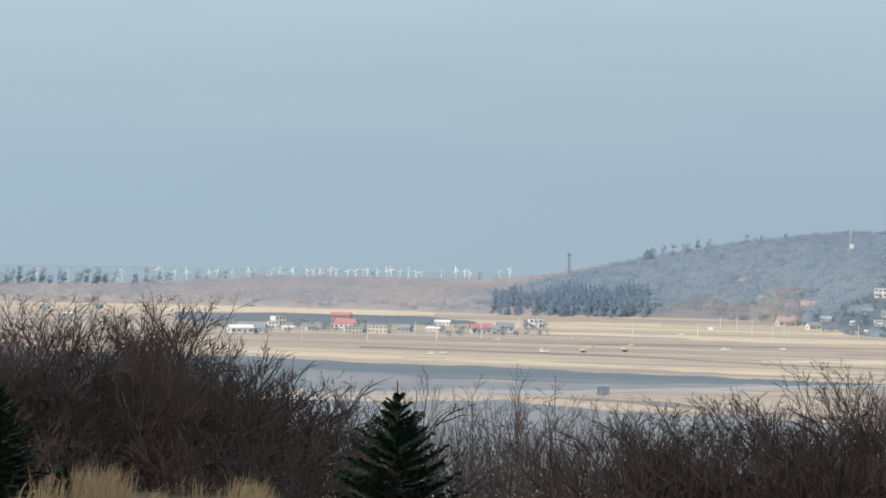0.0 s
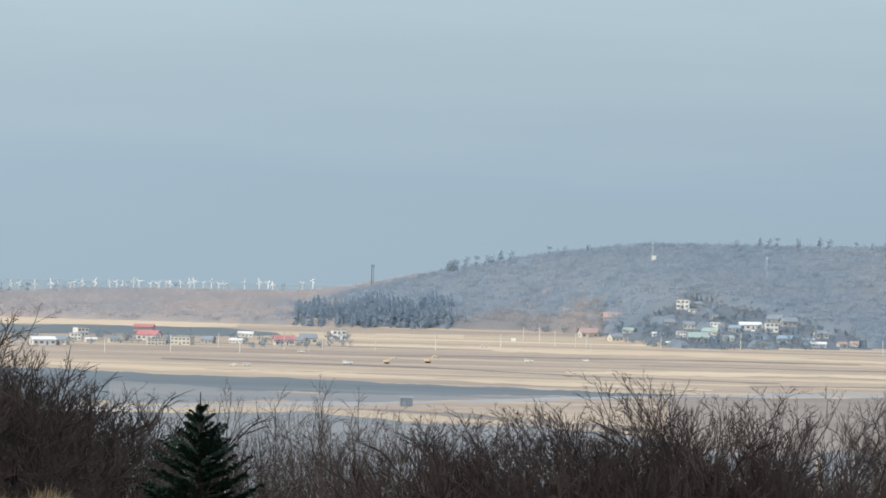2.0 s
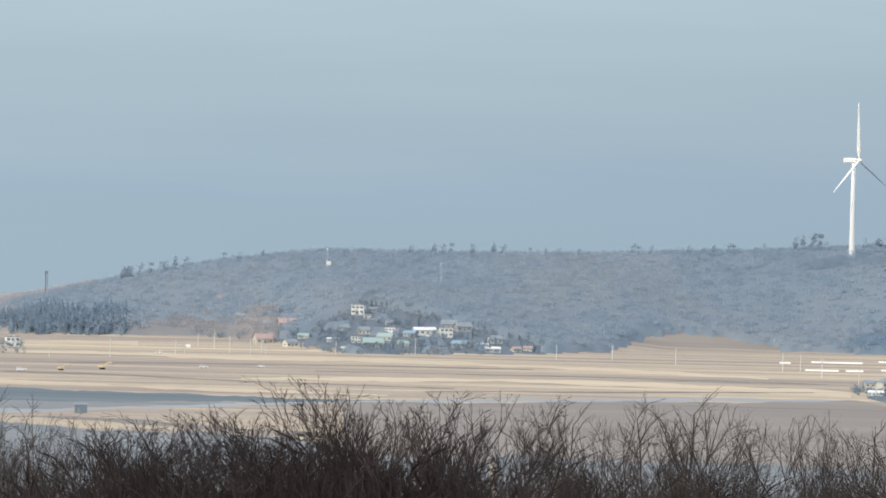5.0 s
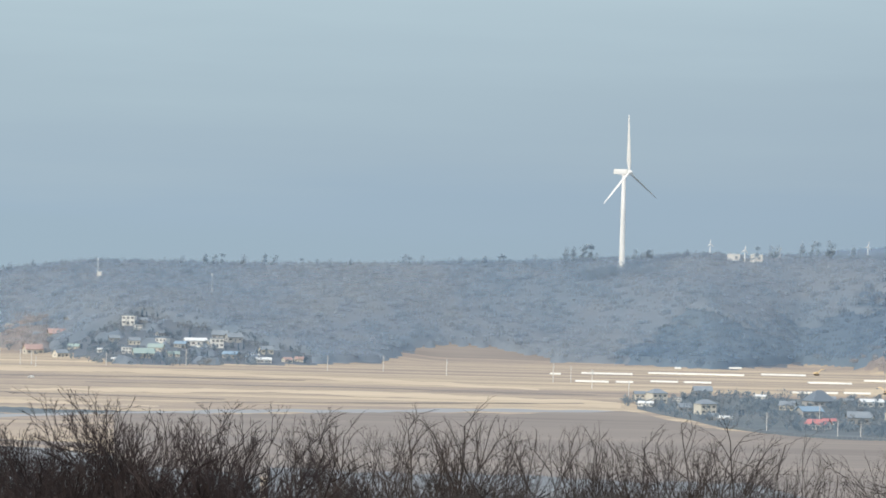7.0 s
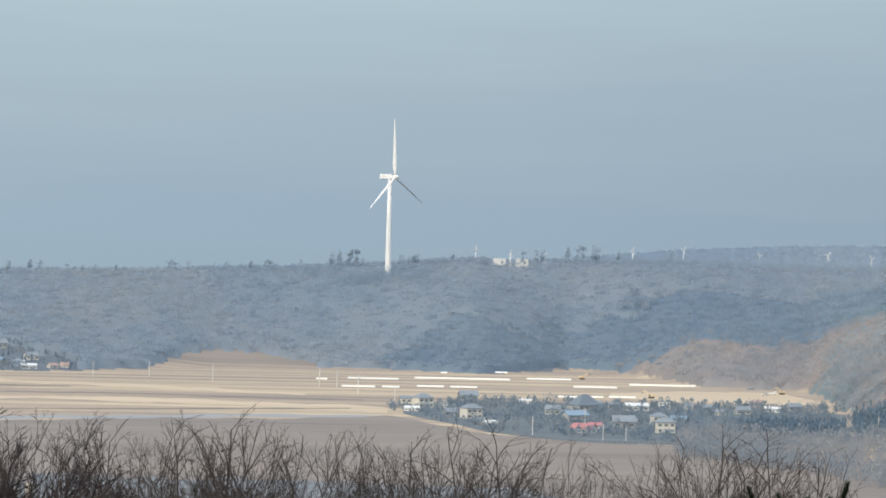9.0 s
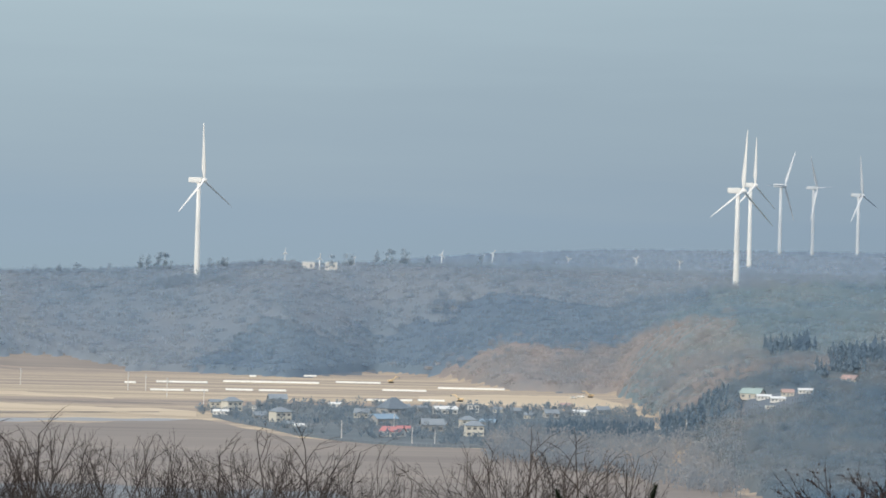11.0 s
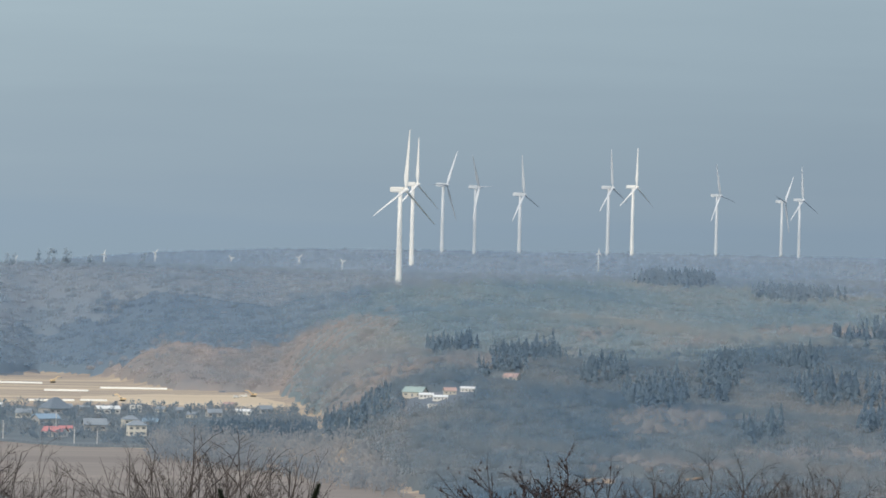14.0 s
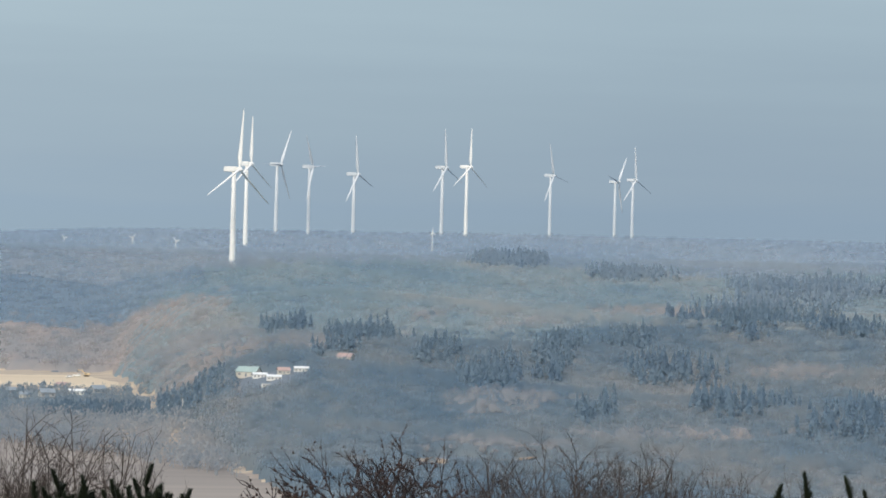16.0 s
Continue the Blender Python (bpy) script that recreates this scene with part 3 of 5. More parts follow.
def house(size, storeys, roof, rise, wall_mat, roof_mat, label, windows=3, hip=0.0, flat=False, category="house"):
    w, d = size
    h = 2.7 * storeys + 0.2
    top = new("house")
    tagged(top, label, category)
    if flat:
        part("wall", box(w, d, h + 1, 0, 0, -1), wall_mat, top)
        part("roof", box(w + 0.5, d + 0.5, 0.35, 0, 0, h), roof_mat, top)
    else:
        part("wall", gable_walls(w, d, h, rise if hip == 0 else 0.02), wall_mat, top)
        part("roof", gable_roof(w, d, rise, hip=hip), roof_mat, top, m=pose(0, 0, h + 0.1))
    for s in range(storeys):
        for i in range(windows):
            x = w * ((i + 0.5) / windows - 0.5)
            if s == 0 and i == windows // 2:
                door = part("door", box(1.0, 0.12, 2.0, x, -d / 2 - 0.03, 0.1), ROOFS["dark"], top)
                continue
            win = part("window", box(min(1.7, w / windows * 0.62), 0.1, 1.15, x, -d / 2 - 0.02, 0.95 + 2.7 * s), GLASS_DARK, top)
            part("window_frame", box(min(1.9, w / windows * 0.68), 0.06, 0.12, x, -d / 2 - 0.06, 0.84 + 2.7 * s), WALLS["white"], win)
    for s in (-1, 1):
        part("window", box(0.1, 1.5, 1.1, s * (w / 2 + 0.02), 0, 0.95), GLASS_DARK, top)
    return top


KITS = {
    "flat_beige": lambda: house((15, 8), 2, "flat", 0, WALLS["beige"], ROOFS["grey"], "flat-roofed two-storey beige apartment house by the fields", 5, flat=True),
    "tall_box": lambda: house((7, 7), 2, "gable", 1.6, WALLS["cream"], ROOFS["grey"], "tall narrow cream house at the village's edge", 2),
    "white_box": lambda: house((8, 7), 2, "flat", 0, WALLS["white"], ROOFS["grey"], "white boxy two-storey house with a flat roof", 3, flat=True),
    "white_shed": lambda: house((13, 7), 1, "gable", 1.5, WALLS["white"], ROOFS["white"], "long low white shed with a pale metal roof", 4),
    "cream_gable": lambda: house((9, 7), 1, "gable", 2.4, WALLS["cream"], ROOFS["grey"], "cream-walled house with a grey gable roof", 3),
    "grey_gable": lambda: house((10, 7.5), 1, "gable", 2.6, WALLS["grey"], ROOFS["grey"], "grey house with a blue-grey gable roof among trees", 3),
    "pink_gable": lambda: house((11, 8), 1, "gable", 2.8, WALLS["beige"], ROOFS["pink"], "beige house with a faded red roof", 3),
    "red_gable": lambda: house((12, 8), 1, "gable", 2.4, WALLS["white"], ROOFS["red"], "white-walled house under a bright red roof", 4),
    "red_box": lambda: house((14, 8), 2, "gable", 1.8, ROOFS["pink"], ROOFS["red"], "two-storey red building with a row of windows", 6),
    "blue_gable": lambda: house((11, 7), 1, "gable", 2.0, WALLS["grey"], ROOFS["blue"], "low house with a light blue metal roof", 3),
    "green_barn": lambda: house((13, 9), 1, "gable", 3.0, WALLS["beige"], ROOFS["green"], "barn with a grey-green metal roof", 3, category="barn"),
    "hip_house": lambda: house((9.5, 8), 2, "hip", 2.2, WALLS["cream"], ROOFS["grey"], "two-storey cream house with a hipped grey roof", 3, hip=3.6),
    "temple": lambda: house((15, 13), 1, "hip", 6.0, WALLS["grey"], ROOFS["dark"], "broad hall under a tall dark hipped roof", 4, hip=6.4, category="temple"),
}
WIDTH = {"flat_beige": 15, "tall_box": 7, "white_box": 8, "white_shed": 13, "cream_gable": 9, "grey_gable": 10, "pink_gable": 11, "red_gable": 12, "red_box": 14, "blue_gable": 11, "green_barn": 13, "hip_house": 9.5, "temple": 15}

# houses by kind: azimuth, distance, width
ROADSIDE_HAMLET = {
    "flat_beige": [(-14.47, 2896, 7.0), (-12.58, 2916, 12.3), (-12.22, 2932, 14.8)],
    "white_shed": [(-14.11, 2888, 17.4), (-13.46, 2960, 6.4), (-11.36, 3104, 11.2), (-11.48, 2980, 9.9), (-16.45, 3152, 6.8)],
    "cream_gable": [(-13.86, 2896, 10.4), (-13.15, 2956, 7.1), (-14.12, 3532, 5.1), (-10.51, 3000, 13.5), (-10.63, 2976, 8.9), (-16.75, 3284, 6.2), (-16.05, 3308, 7.1)],
    "white_box": [(-13.6, 3060, 8.8), (-13.67, 2980, 7.2), (-10.1, 3084, 10.4)],
    "red_box": [(-12.74, 3112, 14.2)],
    "red_gable": [(-12.67, 3008, 16.3), (-10.84, 2964, 14.3)],
    "grey_gable": [(-12.37, 2956, 7.1), (-11.87, 2968, 8.9)],
}
HILLFOOT_VILLAGE = {
    "white_shed": [(-6.83, 3468, 7.5), (-5.77, 3172, 6.1), (-5.57, 3072, 8.1), (-6.02, 3328, 9.2), (-4.52, 3204, 17.3), (-3.72, 3148, 7.6), (-3.59, 3116, 11.2), (-2.25, 3300, 4.8)],
    "pink_gable": [(-7.27, 3516, 10.6), (-6.39, 3308, 13.9), (-6.71, 3236, 15.2), (-3.27, 3128, 4.9), (-3.1, 3140, 6.4)],
    "white_box": [(-7.01, 3412, 8.2), (-5.42, 3288, 11.9), (-5.3, 3268, 5.5), (-5.45, 3152, 6.8), (-4.96, 3200, 8.8), (-4.42, 3168, 8.4), (-4.23, 3196, 9.6)],
    "grey_gable": [(-6.62, 3328, 10.0), (-5.62, 3224, 7.8), (-6.19, 3348, 10.1), (-5.23, 3296, 5.9), (-4.99, 3244, 6.6), (-4.18, 3232, 11.7), (-4.0, 3224, 11.6), (-1.52, 3336, 7.2)],
    "cream_gable": [(-6.34, 3176, 9.5), (-5.35, 3208, 8.7), (-4.28, 3200, 7.7), (-3.56, 3172, 9.5)],
    "green_barn": [(-6.16, 3228, 8.5), (-5.05, 3176, 11.5), (-5.22, 3124, 15.0), (-4.81, 3144, 8.3), (-1.88, 3292, 4.7)],
    "blue_gable": [(-4.71, 3196, 9.6), (-4.03, 3140, 11.3), (-1.66, 3320, 8.0)],
}
PLAIN_VILLAGE = {
    "tall_box": [(1.53, 2616, 6.6)],
    "hip_house": [(1.76, 2612, 10.4), (2.42, 2476, 10.4), (4.97, 2444, 8.8), (5.06, 2356, 10.2)],
    "white_shed": [(1.62, 2560, 9.2), (2.7, 2404, 5.2), (3.17, 2708, 8.1), (4.66, 2632, 14.2), (6.51, 2652, 10.5)],
    "grey_gable": [(2.14, 2508, 8.1), (2.38, 2728, 11.5), (2.54, 2408, 7.2), (4.49, 2404, 13.0), (6.1, 2616, 8.8), (6.79, 2680, 9.0), (4.35, 2664, 6.4), (5.61, 2656, 7.0)],
    "cream_gable": [(3.54, 2556, 9.2), (3.71, 2520, 6.4), (4.61, 2424, 7.3), (5.39, 2672, 5.8), (5.81, 2596, 6.2), (4.09, 2656, 8.0)],
    "temple": [(3.96, 2624, 16.4)],
    "blue_gable": [(3.83, 2472, 16.3), (5.25, 2484, 9.0)],
    "red_gable": [(3.96, 2332, 12.1), (4.1, 2392, 5.8)],
    "white_box": [(2.04, 2616, 4.7), (5.04, 2664, 6.7), (7.75, 2464, 4.4)],
    "pink_gable": [(6.31, 2752, 7.3)],
}
WOODLAND_FARM = {
    "green_barn": [(8.83, 2408, 12.2)],
    "white_box": [(9.07, 2300, 1.9), (16.35, 2988, 3.6)],
    "pink_gable": [(9.3, 2372, 5.1), (9.9, 2464, 6.5), (10.14, 2480, 8.9)],
    "white_shed": [(8.98, 2376, 6.0), (9.17, 2340, 6.6), (9.54, 2396, 7.2), (16.64, 2588, 9.3)],
    "cream_gable": [(7.76, 2464, 3.0)],
}


def build_villages():
    rng, made = random.Random(4), {}
    for village, group in ((ROADSIDE_HAMLET, "roadside hamlet"), (HILLFOOT_VILLAGE, "village at the hill's foot"), (PLAIN_VILLAGE, "village on the plain"), (WOODLAND_FARM, "farm in the woods")):
        for kind, rows in village.items():
            for az, dist, width in rows:
                s = min(max(width / WIDTH[kind], 0.62), 1.25)
                x, y = on_plan(az, dist + 4)
                m = Matrix.Translation((x, y, ground_z(az, dist + 4))) @ Matrix.Rotation(radians(-az + rng.choice((-24, -12, 8, 18, 30))), 4, "Z") @ Matrix.Scale(s, 4)
                if kind not in made:
                    ob = made[kind] = KITS[kind]()
                else:
                    ob = copy_thing(made[kind], Matrix())
                ob.matrix_basis = m
                tagged(ob, group=group)


build_villages()


# ---- utility poles, masts, signs ----
def utility_pole(height):
    top = new("utility_pole")
    tagged(top, "tall pale concrete utility pole with crossarms beside the fields", "utility pole", "utility poles")
    part("shaft", rod(0.3, 0.2, height + 0.5), CONCRETE, top, m=pose(0, 0, -0.5))
    for z in (0.6, 1.5):
        part("crossarm", box(2.0, 0.14, 0.14, 0, -0.22, height - z), STEEL, top)
    part("transformer", rod(0.32, 0.32, 0.9), STEEL, top, m=pose(0.5, 0, height - 3.0))
    return top


# azimuth, distance, height
POLES_WEST = [(-10.84, 2880, 13.0), (-10.5, 2848, 7.2), (-10.32, 2916, 12.6), (-10.08, 2992, 11.7), (-9.6, 2892, 7.8), (-8.78, 2924, 12.3), (-7.9, 2996, 9.9), (-7.59, 3144, 10.4), (-7.37, 3100, 14.3), (-7.16, 3036, 11.9), (-13.27, 2784, 11.7), (-12.38, 2804, 11.8), (-11.73, 2904, 9.6), (-11.44, 2824, 13.6), (-6.88, 3028, 10.9), (-6.73, 3032, 10.9)]
POLES_EAST = [(-6.67, 2984, 7.2), (-5.72, 3032, 10.0), (-4.91, 3128, 6.6), (-4.64, 3064, 12.0), (-7.89, 3024, 9.1), (-2.72, 3020, 10.9), (-1.96, 3036, 11.0), (-1.1, 2976, 11.6), (0.35, 2908, 13.1), (0.59, 2912, 11.4), (0.88, 2812, 12.7), (1.38, 2704, 9.8), (3.26, 2288, 11.0), (3.97, 2388, 11.5), (4.22, 2252, 9.5), (4.53, 2244, 8.1), (7.94, 2400, 10.1)]
first = None
for az, dist, height in POLES_WEST + POLES_EAST:
    m = Matrix.Translation((*on_plan(az, dist), ground_z(az, dist))) @ Matrix.Rotation(radians(20 - az), 4, "Z") @ Matrix.Scale(height / 12, 4)
    if first is None:
        first = utility_pole(12.0)
        first.matrix_basis = m
    else:
        copy_thing(first, Matrix()).matrix_basis = m


def lattice_mast(az, dist, top_el, width, material, label, cabinet=False):
    base = ground_z(az, dist)
    height = EYE_Z + dist * math.tan(radians(top_el)) - base
    mast = new("mast")
    mast.matrix_basis = Matrix.Translation((*on_plan(az, dist), base))
    tagged(mast, label, "mast")
    r = width / 2
    for k in range(3):
        a = 2 * math.pi * k / 3
        part("leg", rod(width * 0.17, width * 0.12, height, 6), material, mast, m=pose(r * math.cos(a), r * math.sin(a), 0))
    for k in range(int(height / 3)):
        part("brace", box(width * 1.1, width * 0.3, width * 0.12, 0, 0, 1.5 + 3 * k), material, mast)
    part("antenna", box(width * 1.25, width * 1.0, 1.6, 0, 0, height - 2.0, 0.1), material, mast)
    if cabinet:
        part("cabinet", box(3.6, 3.0, 3.4, 1.4, -1, 6.4), WALLS["white"], mast)
    return mast


lattice_mast(-9.66, 3800, -1.101, 2.4, DARK_STEEL, "dark steel lattice tower behind the woods")
lattice_mast(-5.86, 3570, -0.715, 1.1, HAZED_WHITE, "pale lattice mast with a white cabinet on the ridge", True)
lattice_mast(-4.31, 3430, -0.889, 1.0, HAZED_WHITE, "slender pale radio mast on the wooded slope")
lattice_mast(16.22, 2640, -1.4, 0.8, HAZED_WHITE, "thin pale mast among the woods")


def roadside_sign(az, dist):
    ob = new("road_sign")
    ob.matrix_basis = Matrix.Translation((*on_plan(az, dist), ground_z(az, dist))) @ Matrix.Rotation(radians(-az), 4, "Z")
    tagged(ob, "white rectangular road sign on a steel post", "sign")
    part("post", rod(0.15, 0.15, 6.5), STEEL, ob, m=pose(-2.2, 0, 0))
    part("arm", box(2.6, 0.15, 0.15, -1.0, 0, 5.8), STEEL, ob)
    part("panel", box(3.6, 0.12, 2.2, 0.4, -0.15, 4.4), WHITE_PAINT, ob)
    return ob


roadside_sign(-7.73, 3010)


def ridge_tank(az, dist, width):
    ob = new("storage_building")
    z = ground_z(az, dist)
    tall = EYE_Z + dist * math.tan(radians(-0.475)) - z
    ob.matrix_basis = Matrix.Translation((*on_plan(az, dist), z)) @ Matrix.Rotation(radians(-az + 6), 4, "Z")
    tagged(ob, "low white windowless building on the wooded ridge", "building", "white buildings on the ridge")
    part("wall", box(width, 8, tall, 0, 0, 0), WALLS["white"], ob)
    part("roof", box(width + 0.6, 8.6, 0.4, 0, 0, tall), ROOFS["white"], ob)
    part("door", box(2.2, 0.15, 2.6, width * 0.2, -4.06, tall - 4.2), ROOFS["grey"], ob)
    for k in (-0.3, 0.0):
        part("vent", box(0.9, 0.9, 0.7, width * k, 0, tall + 0.4), STEEL, ob)
    return ob


ridge_tank(2.76, 3720, 10.5)
ridge_tank(3.07, 3720, 10.0)


def field_hut(az, dist):
    ob = new("pump_hut")
    ob.matrix_basis = Matrix.Translation((*on_plan(az, dist), 0.2)) @ Matrix.Rotation(radians(-az), 4, "Z")
    tagged(ob, "small dark grey pump hut beside the farm track", "hut")
    part("wall", box(6.4, 4.5, 4.4, 0, 0, -0.3), ROOFS["dark"], ob)
    part("roof", gable_roof(6.4, 4.5, 0.5, 0.2), ROOFS["grey"], ob, m=pose(0, 0, 4.2))
    part("door", box(1.6, 0.1, 2.4, -1.2, -2.28, 0.0), DARK_STEEL, ob)
    return ob


field_hut(-9.16, 2182)


# ---- vehicles ----
def car(label, truck=False):
    top = new("truck" if truck else "car")
    tagged(top, label, "truck" if truck else "car", "parked vehicles")
    length = 5.6 if truck else 4.5
    body = box(length, 1.75, 0.75, 0, 0, 0.35, 0.12)
    part("body", body, WHITE_PAINT, top)
    if truck:
        part("cab", box(1.7, 1.7, 1.25, -1.7, 0, 1.0, 0.15), WHITE_PAINT, top)
        part("bed", box(3.2, 1.75, 0.55, 1.1, 0, 1.0), CONCRETE, top)
        part("windscreen", box(0.08, 1.45, 0.6, -2.56, 0, 1.5), GLASS_DARK, top)
        part("window", box(0.8, 1.74, 0.5, -1.75, 0, 1.55), GLASS_DARK, top)
    else:
        cab = box(2.7, 1.6, 0.72, 0.2, 0, 1.05, 0.16)
        part("cabin", cab, WHITE_PAINT, top)
        for x in (-0.5, 0.85):
            part("window", box(1.05, 1.64, 0.4, x, 0, 1.22), GLASS_DARK, top)
        part("windscreen", box(0.06, 1.4, 0.42, -1.16, 0, 1.2), GLASS_DARK, top)
    for x in (-length * 0.31, length * 0.31):
        for y in (-0.8, 0.8):
            wheel = part("wheel", rod(0.34, 0.34, 0.24, 12, Matrix.Rotation(radians(90), 4, "X")), TYRE, top, m=pose(x, y + 0.12, 0.34))
            part("rim", rod(0.2, 0.2, 0.26, 8, Matrix.Rotation(radians(90), 4, "X")), STEEL, wheel)
    return top


def excavator(label):
    top = new("excavator")
    tagged(top, label, "excavator", "excavators")
    for y in (-1.05, 1.05):
        part("track", box(3.8, 0.6, 0.95, 0, y, 0, 0.3), TYRE, top)
    part("turntable", rod(0.9, 0.9, 0.4, 12), DARK_STEEL, top, m=pose(0, 0, 0.85))
    part("body", box(3.0, 2.5, 1.35, -0.5, 0, 1.2, 0.15), YELLOW, top)
    part("counterweight", box(0.8, 2.5, 1.2, -2.2, 0, 1.2, 0.2), YELLOW, top)
    cab = part("cab", box(1.5, 1.0, 1.7, 0.6, 0.75, 1.3, 0.12), YELLOW, top)
    part("window", box(1.2, 1.04, 0.8, 0.65, 0.75, 2.0), GLASS_DARK, cab)
    part("boom", box(4.4, 0.5, 0.62, 2.2, 0, -0.3, 0.08), YELLOW, top, m=pose(0.8, -0.3, 2.0, 0, -42, 0))
    part("stick", box(3.2, 0.38, 0.46, 1.6, 0, -0.2, 0.06), YELLOW, top, m=pose(4.0, -0.3, 4.9, 0, 8, 0))
    part("bucket", box(0.9, 1.0, 1.1, 0, 0, -1.0, 0.15), DARK_STEEL, top, m=pose(7.0, -0.3, 4.5, 0, 10, 0))
    return top


def park(thing, az, dist, turn, s=1.0, z=0.06):
    thing.matrix_basis = Matrix.Translation((*on_plan(az, dist), ground_z(az, dist) + z)) @ Matrix.Rotation(radians(turn - az), 4, "Z") @ Matrix.Scale(s, 4)


saloon = car("white car parked on the stubble field")
park(saloon, -11.34, 2622, 10)
for az, dist, turn in ((-11.52, 2612, 0), (-10.61, 2840, 15), (-6.73, 2788, 0), (-8.12, 3000, 20), (6.4, 2925, 30)):
    park(copy_thing(saloon, Matrix()), az, dist, turn)
lorry = car("white flatbed truck parked on the stubble field", True)
park(lorry, -9.97, 2672, 5, 1.15)
for az, dist, turn in ((-7.51, 2760, 8), (6.5, 2945, 180)):
    park(copy_thing(lorry, Matrix()), az, dist, turn)
digger = excavator("yellow excavator with its arm raised on the field")
park(digger, -9.44, 2692, 6, 0.85)
for az, dist, turn in ((-8.88, 2716, 4), (6.63, 2952, 200), (3.92, 3150, 30), (4.86, 2832, 160)):
    park(copy_thing(digger, Matrix()), az, dist, turn, 0.95)


# ---- low white vinyl tunnels on the fields ----
def low_tunnel(length):
    ob = new("vinyl_tunnel")
    tagged(ob, "long low white vinyl crop tunnel on golden stubble", "crop tunnel", "vinyl tunnels")
    bm = bmesh.new()
    n = max(3, int(length / 1.6))
    rings = []
    for i in range(2 * n + 1):
        puff = 1.0 if i % 2 else 0.86
        rings.append([bm.verts.new((length * (i / (2 * n) - 0.5), 1.3 * math.cos(a) * puff, 1.35 * math.sin(a) * puff)) for a in np.linspace(0, math.pi, 8)])
    for r0, r1 in zip(rings, rings[1:]):
        for k in range(7):
            bm.faces.new((r0[k], r1[k], r1[k + 1], r0[k + 1]))
    bm.faces.new(rings[0])
    bm.faces.new(rings[-1][::-1])
    bmesh.ops.recalc_face_normals(bm, faces=bm.faces)
    part("cover", bm, VINYL, ob)
    for s in (-1, 1):
        part("end_frame", box(0.12, 2.4, 1.3, s * (length / 2 + 0.03), 0, 0), STEEL, ob)
    return ob


# azimuth, distance, length
TUNNELS = [(0.38, 3033, 8), (1.08, 3058, 37), (2.29, 3089, 70), (3.47, 3116, 33), (2.04, 3205, 5), (2.45, 3235, 12), (2.78, 3235, 14), (0.88, 2908, 23), (1.32, 2911, 12), (1.86, 2934, 19), (2.31, 2933, 19), (3.73, 2804, 13), (4.13, 2810, 8), (4.1, 2981, 31), (5.01, 3042, 48), (4.47, 2816, 18)]
for az, dist, length in TUNNELS:
    ob = low_tunnel(float(length))
    ob.matrix_basis = Matrix.Translation((*on_plan(az, dist), 0.5)) @ Matrix.Rotation(radians(-az - 0.4), 4, "Z")


# ---- village fence and trackside posts ----
def village_fence():
    ob = new("fence")
    tagged(ob, "long dark fence along the village's lower edge", "fence")
    spots = [(2.6, 2330), (3.2, 2278), (3.7, 2250), (4.3, 2232), (5.2, 2228)]
    azs = np.arange(2.6, 5.2, 0.07)
    ds = np.interp(azs, [s[0] for s in spots], [s[1] for s in spots])
    for i, (az, d) in enumerate(zip(azs, ds)):
        x, y = on_plan(az, d)
        part("post", box(0.25, 0.25, 1.9), DARK_STEEL, ob, m=pose(x, y, 0))
        if i + 1 < len(azs):
            x2, y2 = on_plan(azs[i + 1], ds[i + 1])
            a = math.atan2(y2 - y, x2 - x)
            part("panel", box(math.hypot(x2 - x, y2 - y) - 0.3, 0.12, 1.5), ROOFS["dark"], ob, m=pose((x + x2) / 2, (y + y2) / 2, 0.1, 0, 0, math.degrees(a)))
    return ob


village_fence()


# ---- far woods ----
def scatter(az0, az1, d0, d1, count, rng, keep):
    az = rng.uniform(az0, az1, count)
    d = np.sqrt(rng.uniform(d0 * d0, d1 * d1, count))
    ok = keep(az, d)
    return az[ok], d[ok]


def twig_trees(name, az, d, rng, material, label, tall=6.6, wide=3.7, bits=30, piece=0.9):
    """Loose leafless trees: a thin stem and an airy crown of twig clumps each."""
    n = len(az)
    base = np.stack([d * np.sin(np.radians(az)), d * np.cos(np.radians(az)), land(az, d)], -1)
    h = tall * rng.uniform(0.55, 1.25, n)
    r = rng.normal(size=(n, bits, 3))
    r /= np.linalg.norm(r, axis=-1, keepdims=True)
    r *= rng.uniform(0.25, 1.0, (n, bits, 1)) ** 0.5
    centre = base[:, None] + r * np.stack([np.full(n, wide), np.full(n, wide), h * 0.42], -1)[:, None] * rng.uniform(0.75, 1.2, (n, 1, 1)) + np.stack([0 * h, 0 * h, h * 0.56], -1)[:, None]
    tri = rng.normal(size=(n, bits, 3, 3)) * piece * 0.5
    tri[..., 2] *= 1.5
    crown = (centre[:, :, None] + tri).reshape(-1, 3)
    stem = np.stack([base + [-0.2, 0, -0.5], base + [0.2, 0, -0.5], base + np.stack([0 * h, 0 * h, h * 0.9], -1)], 1).reshape(-1, 3)
    verts = np.vstack([crown, stem])
    return tagged(mesh_object(name, verts, np.arange(len(verts)).reshape(-1, 3), material), label, "woods", kind="stuff")


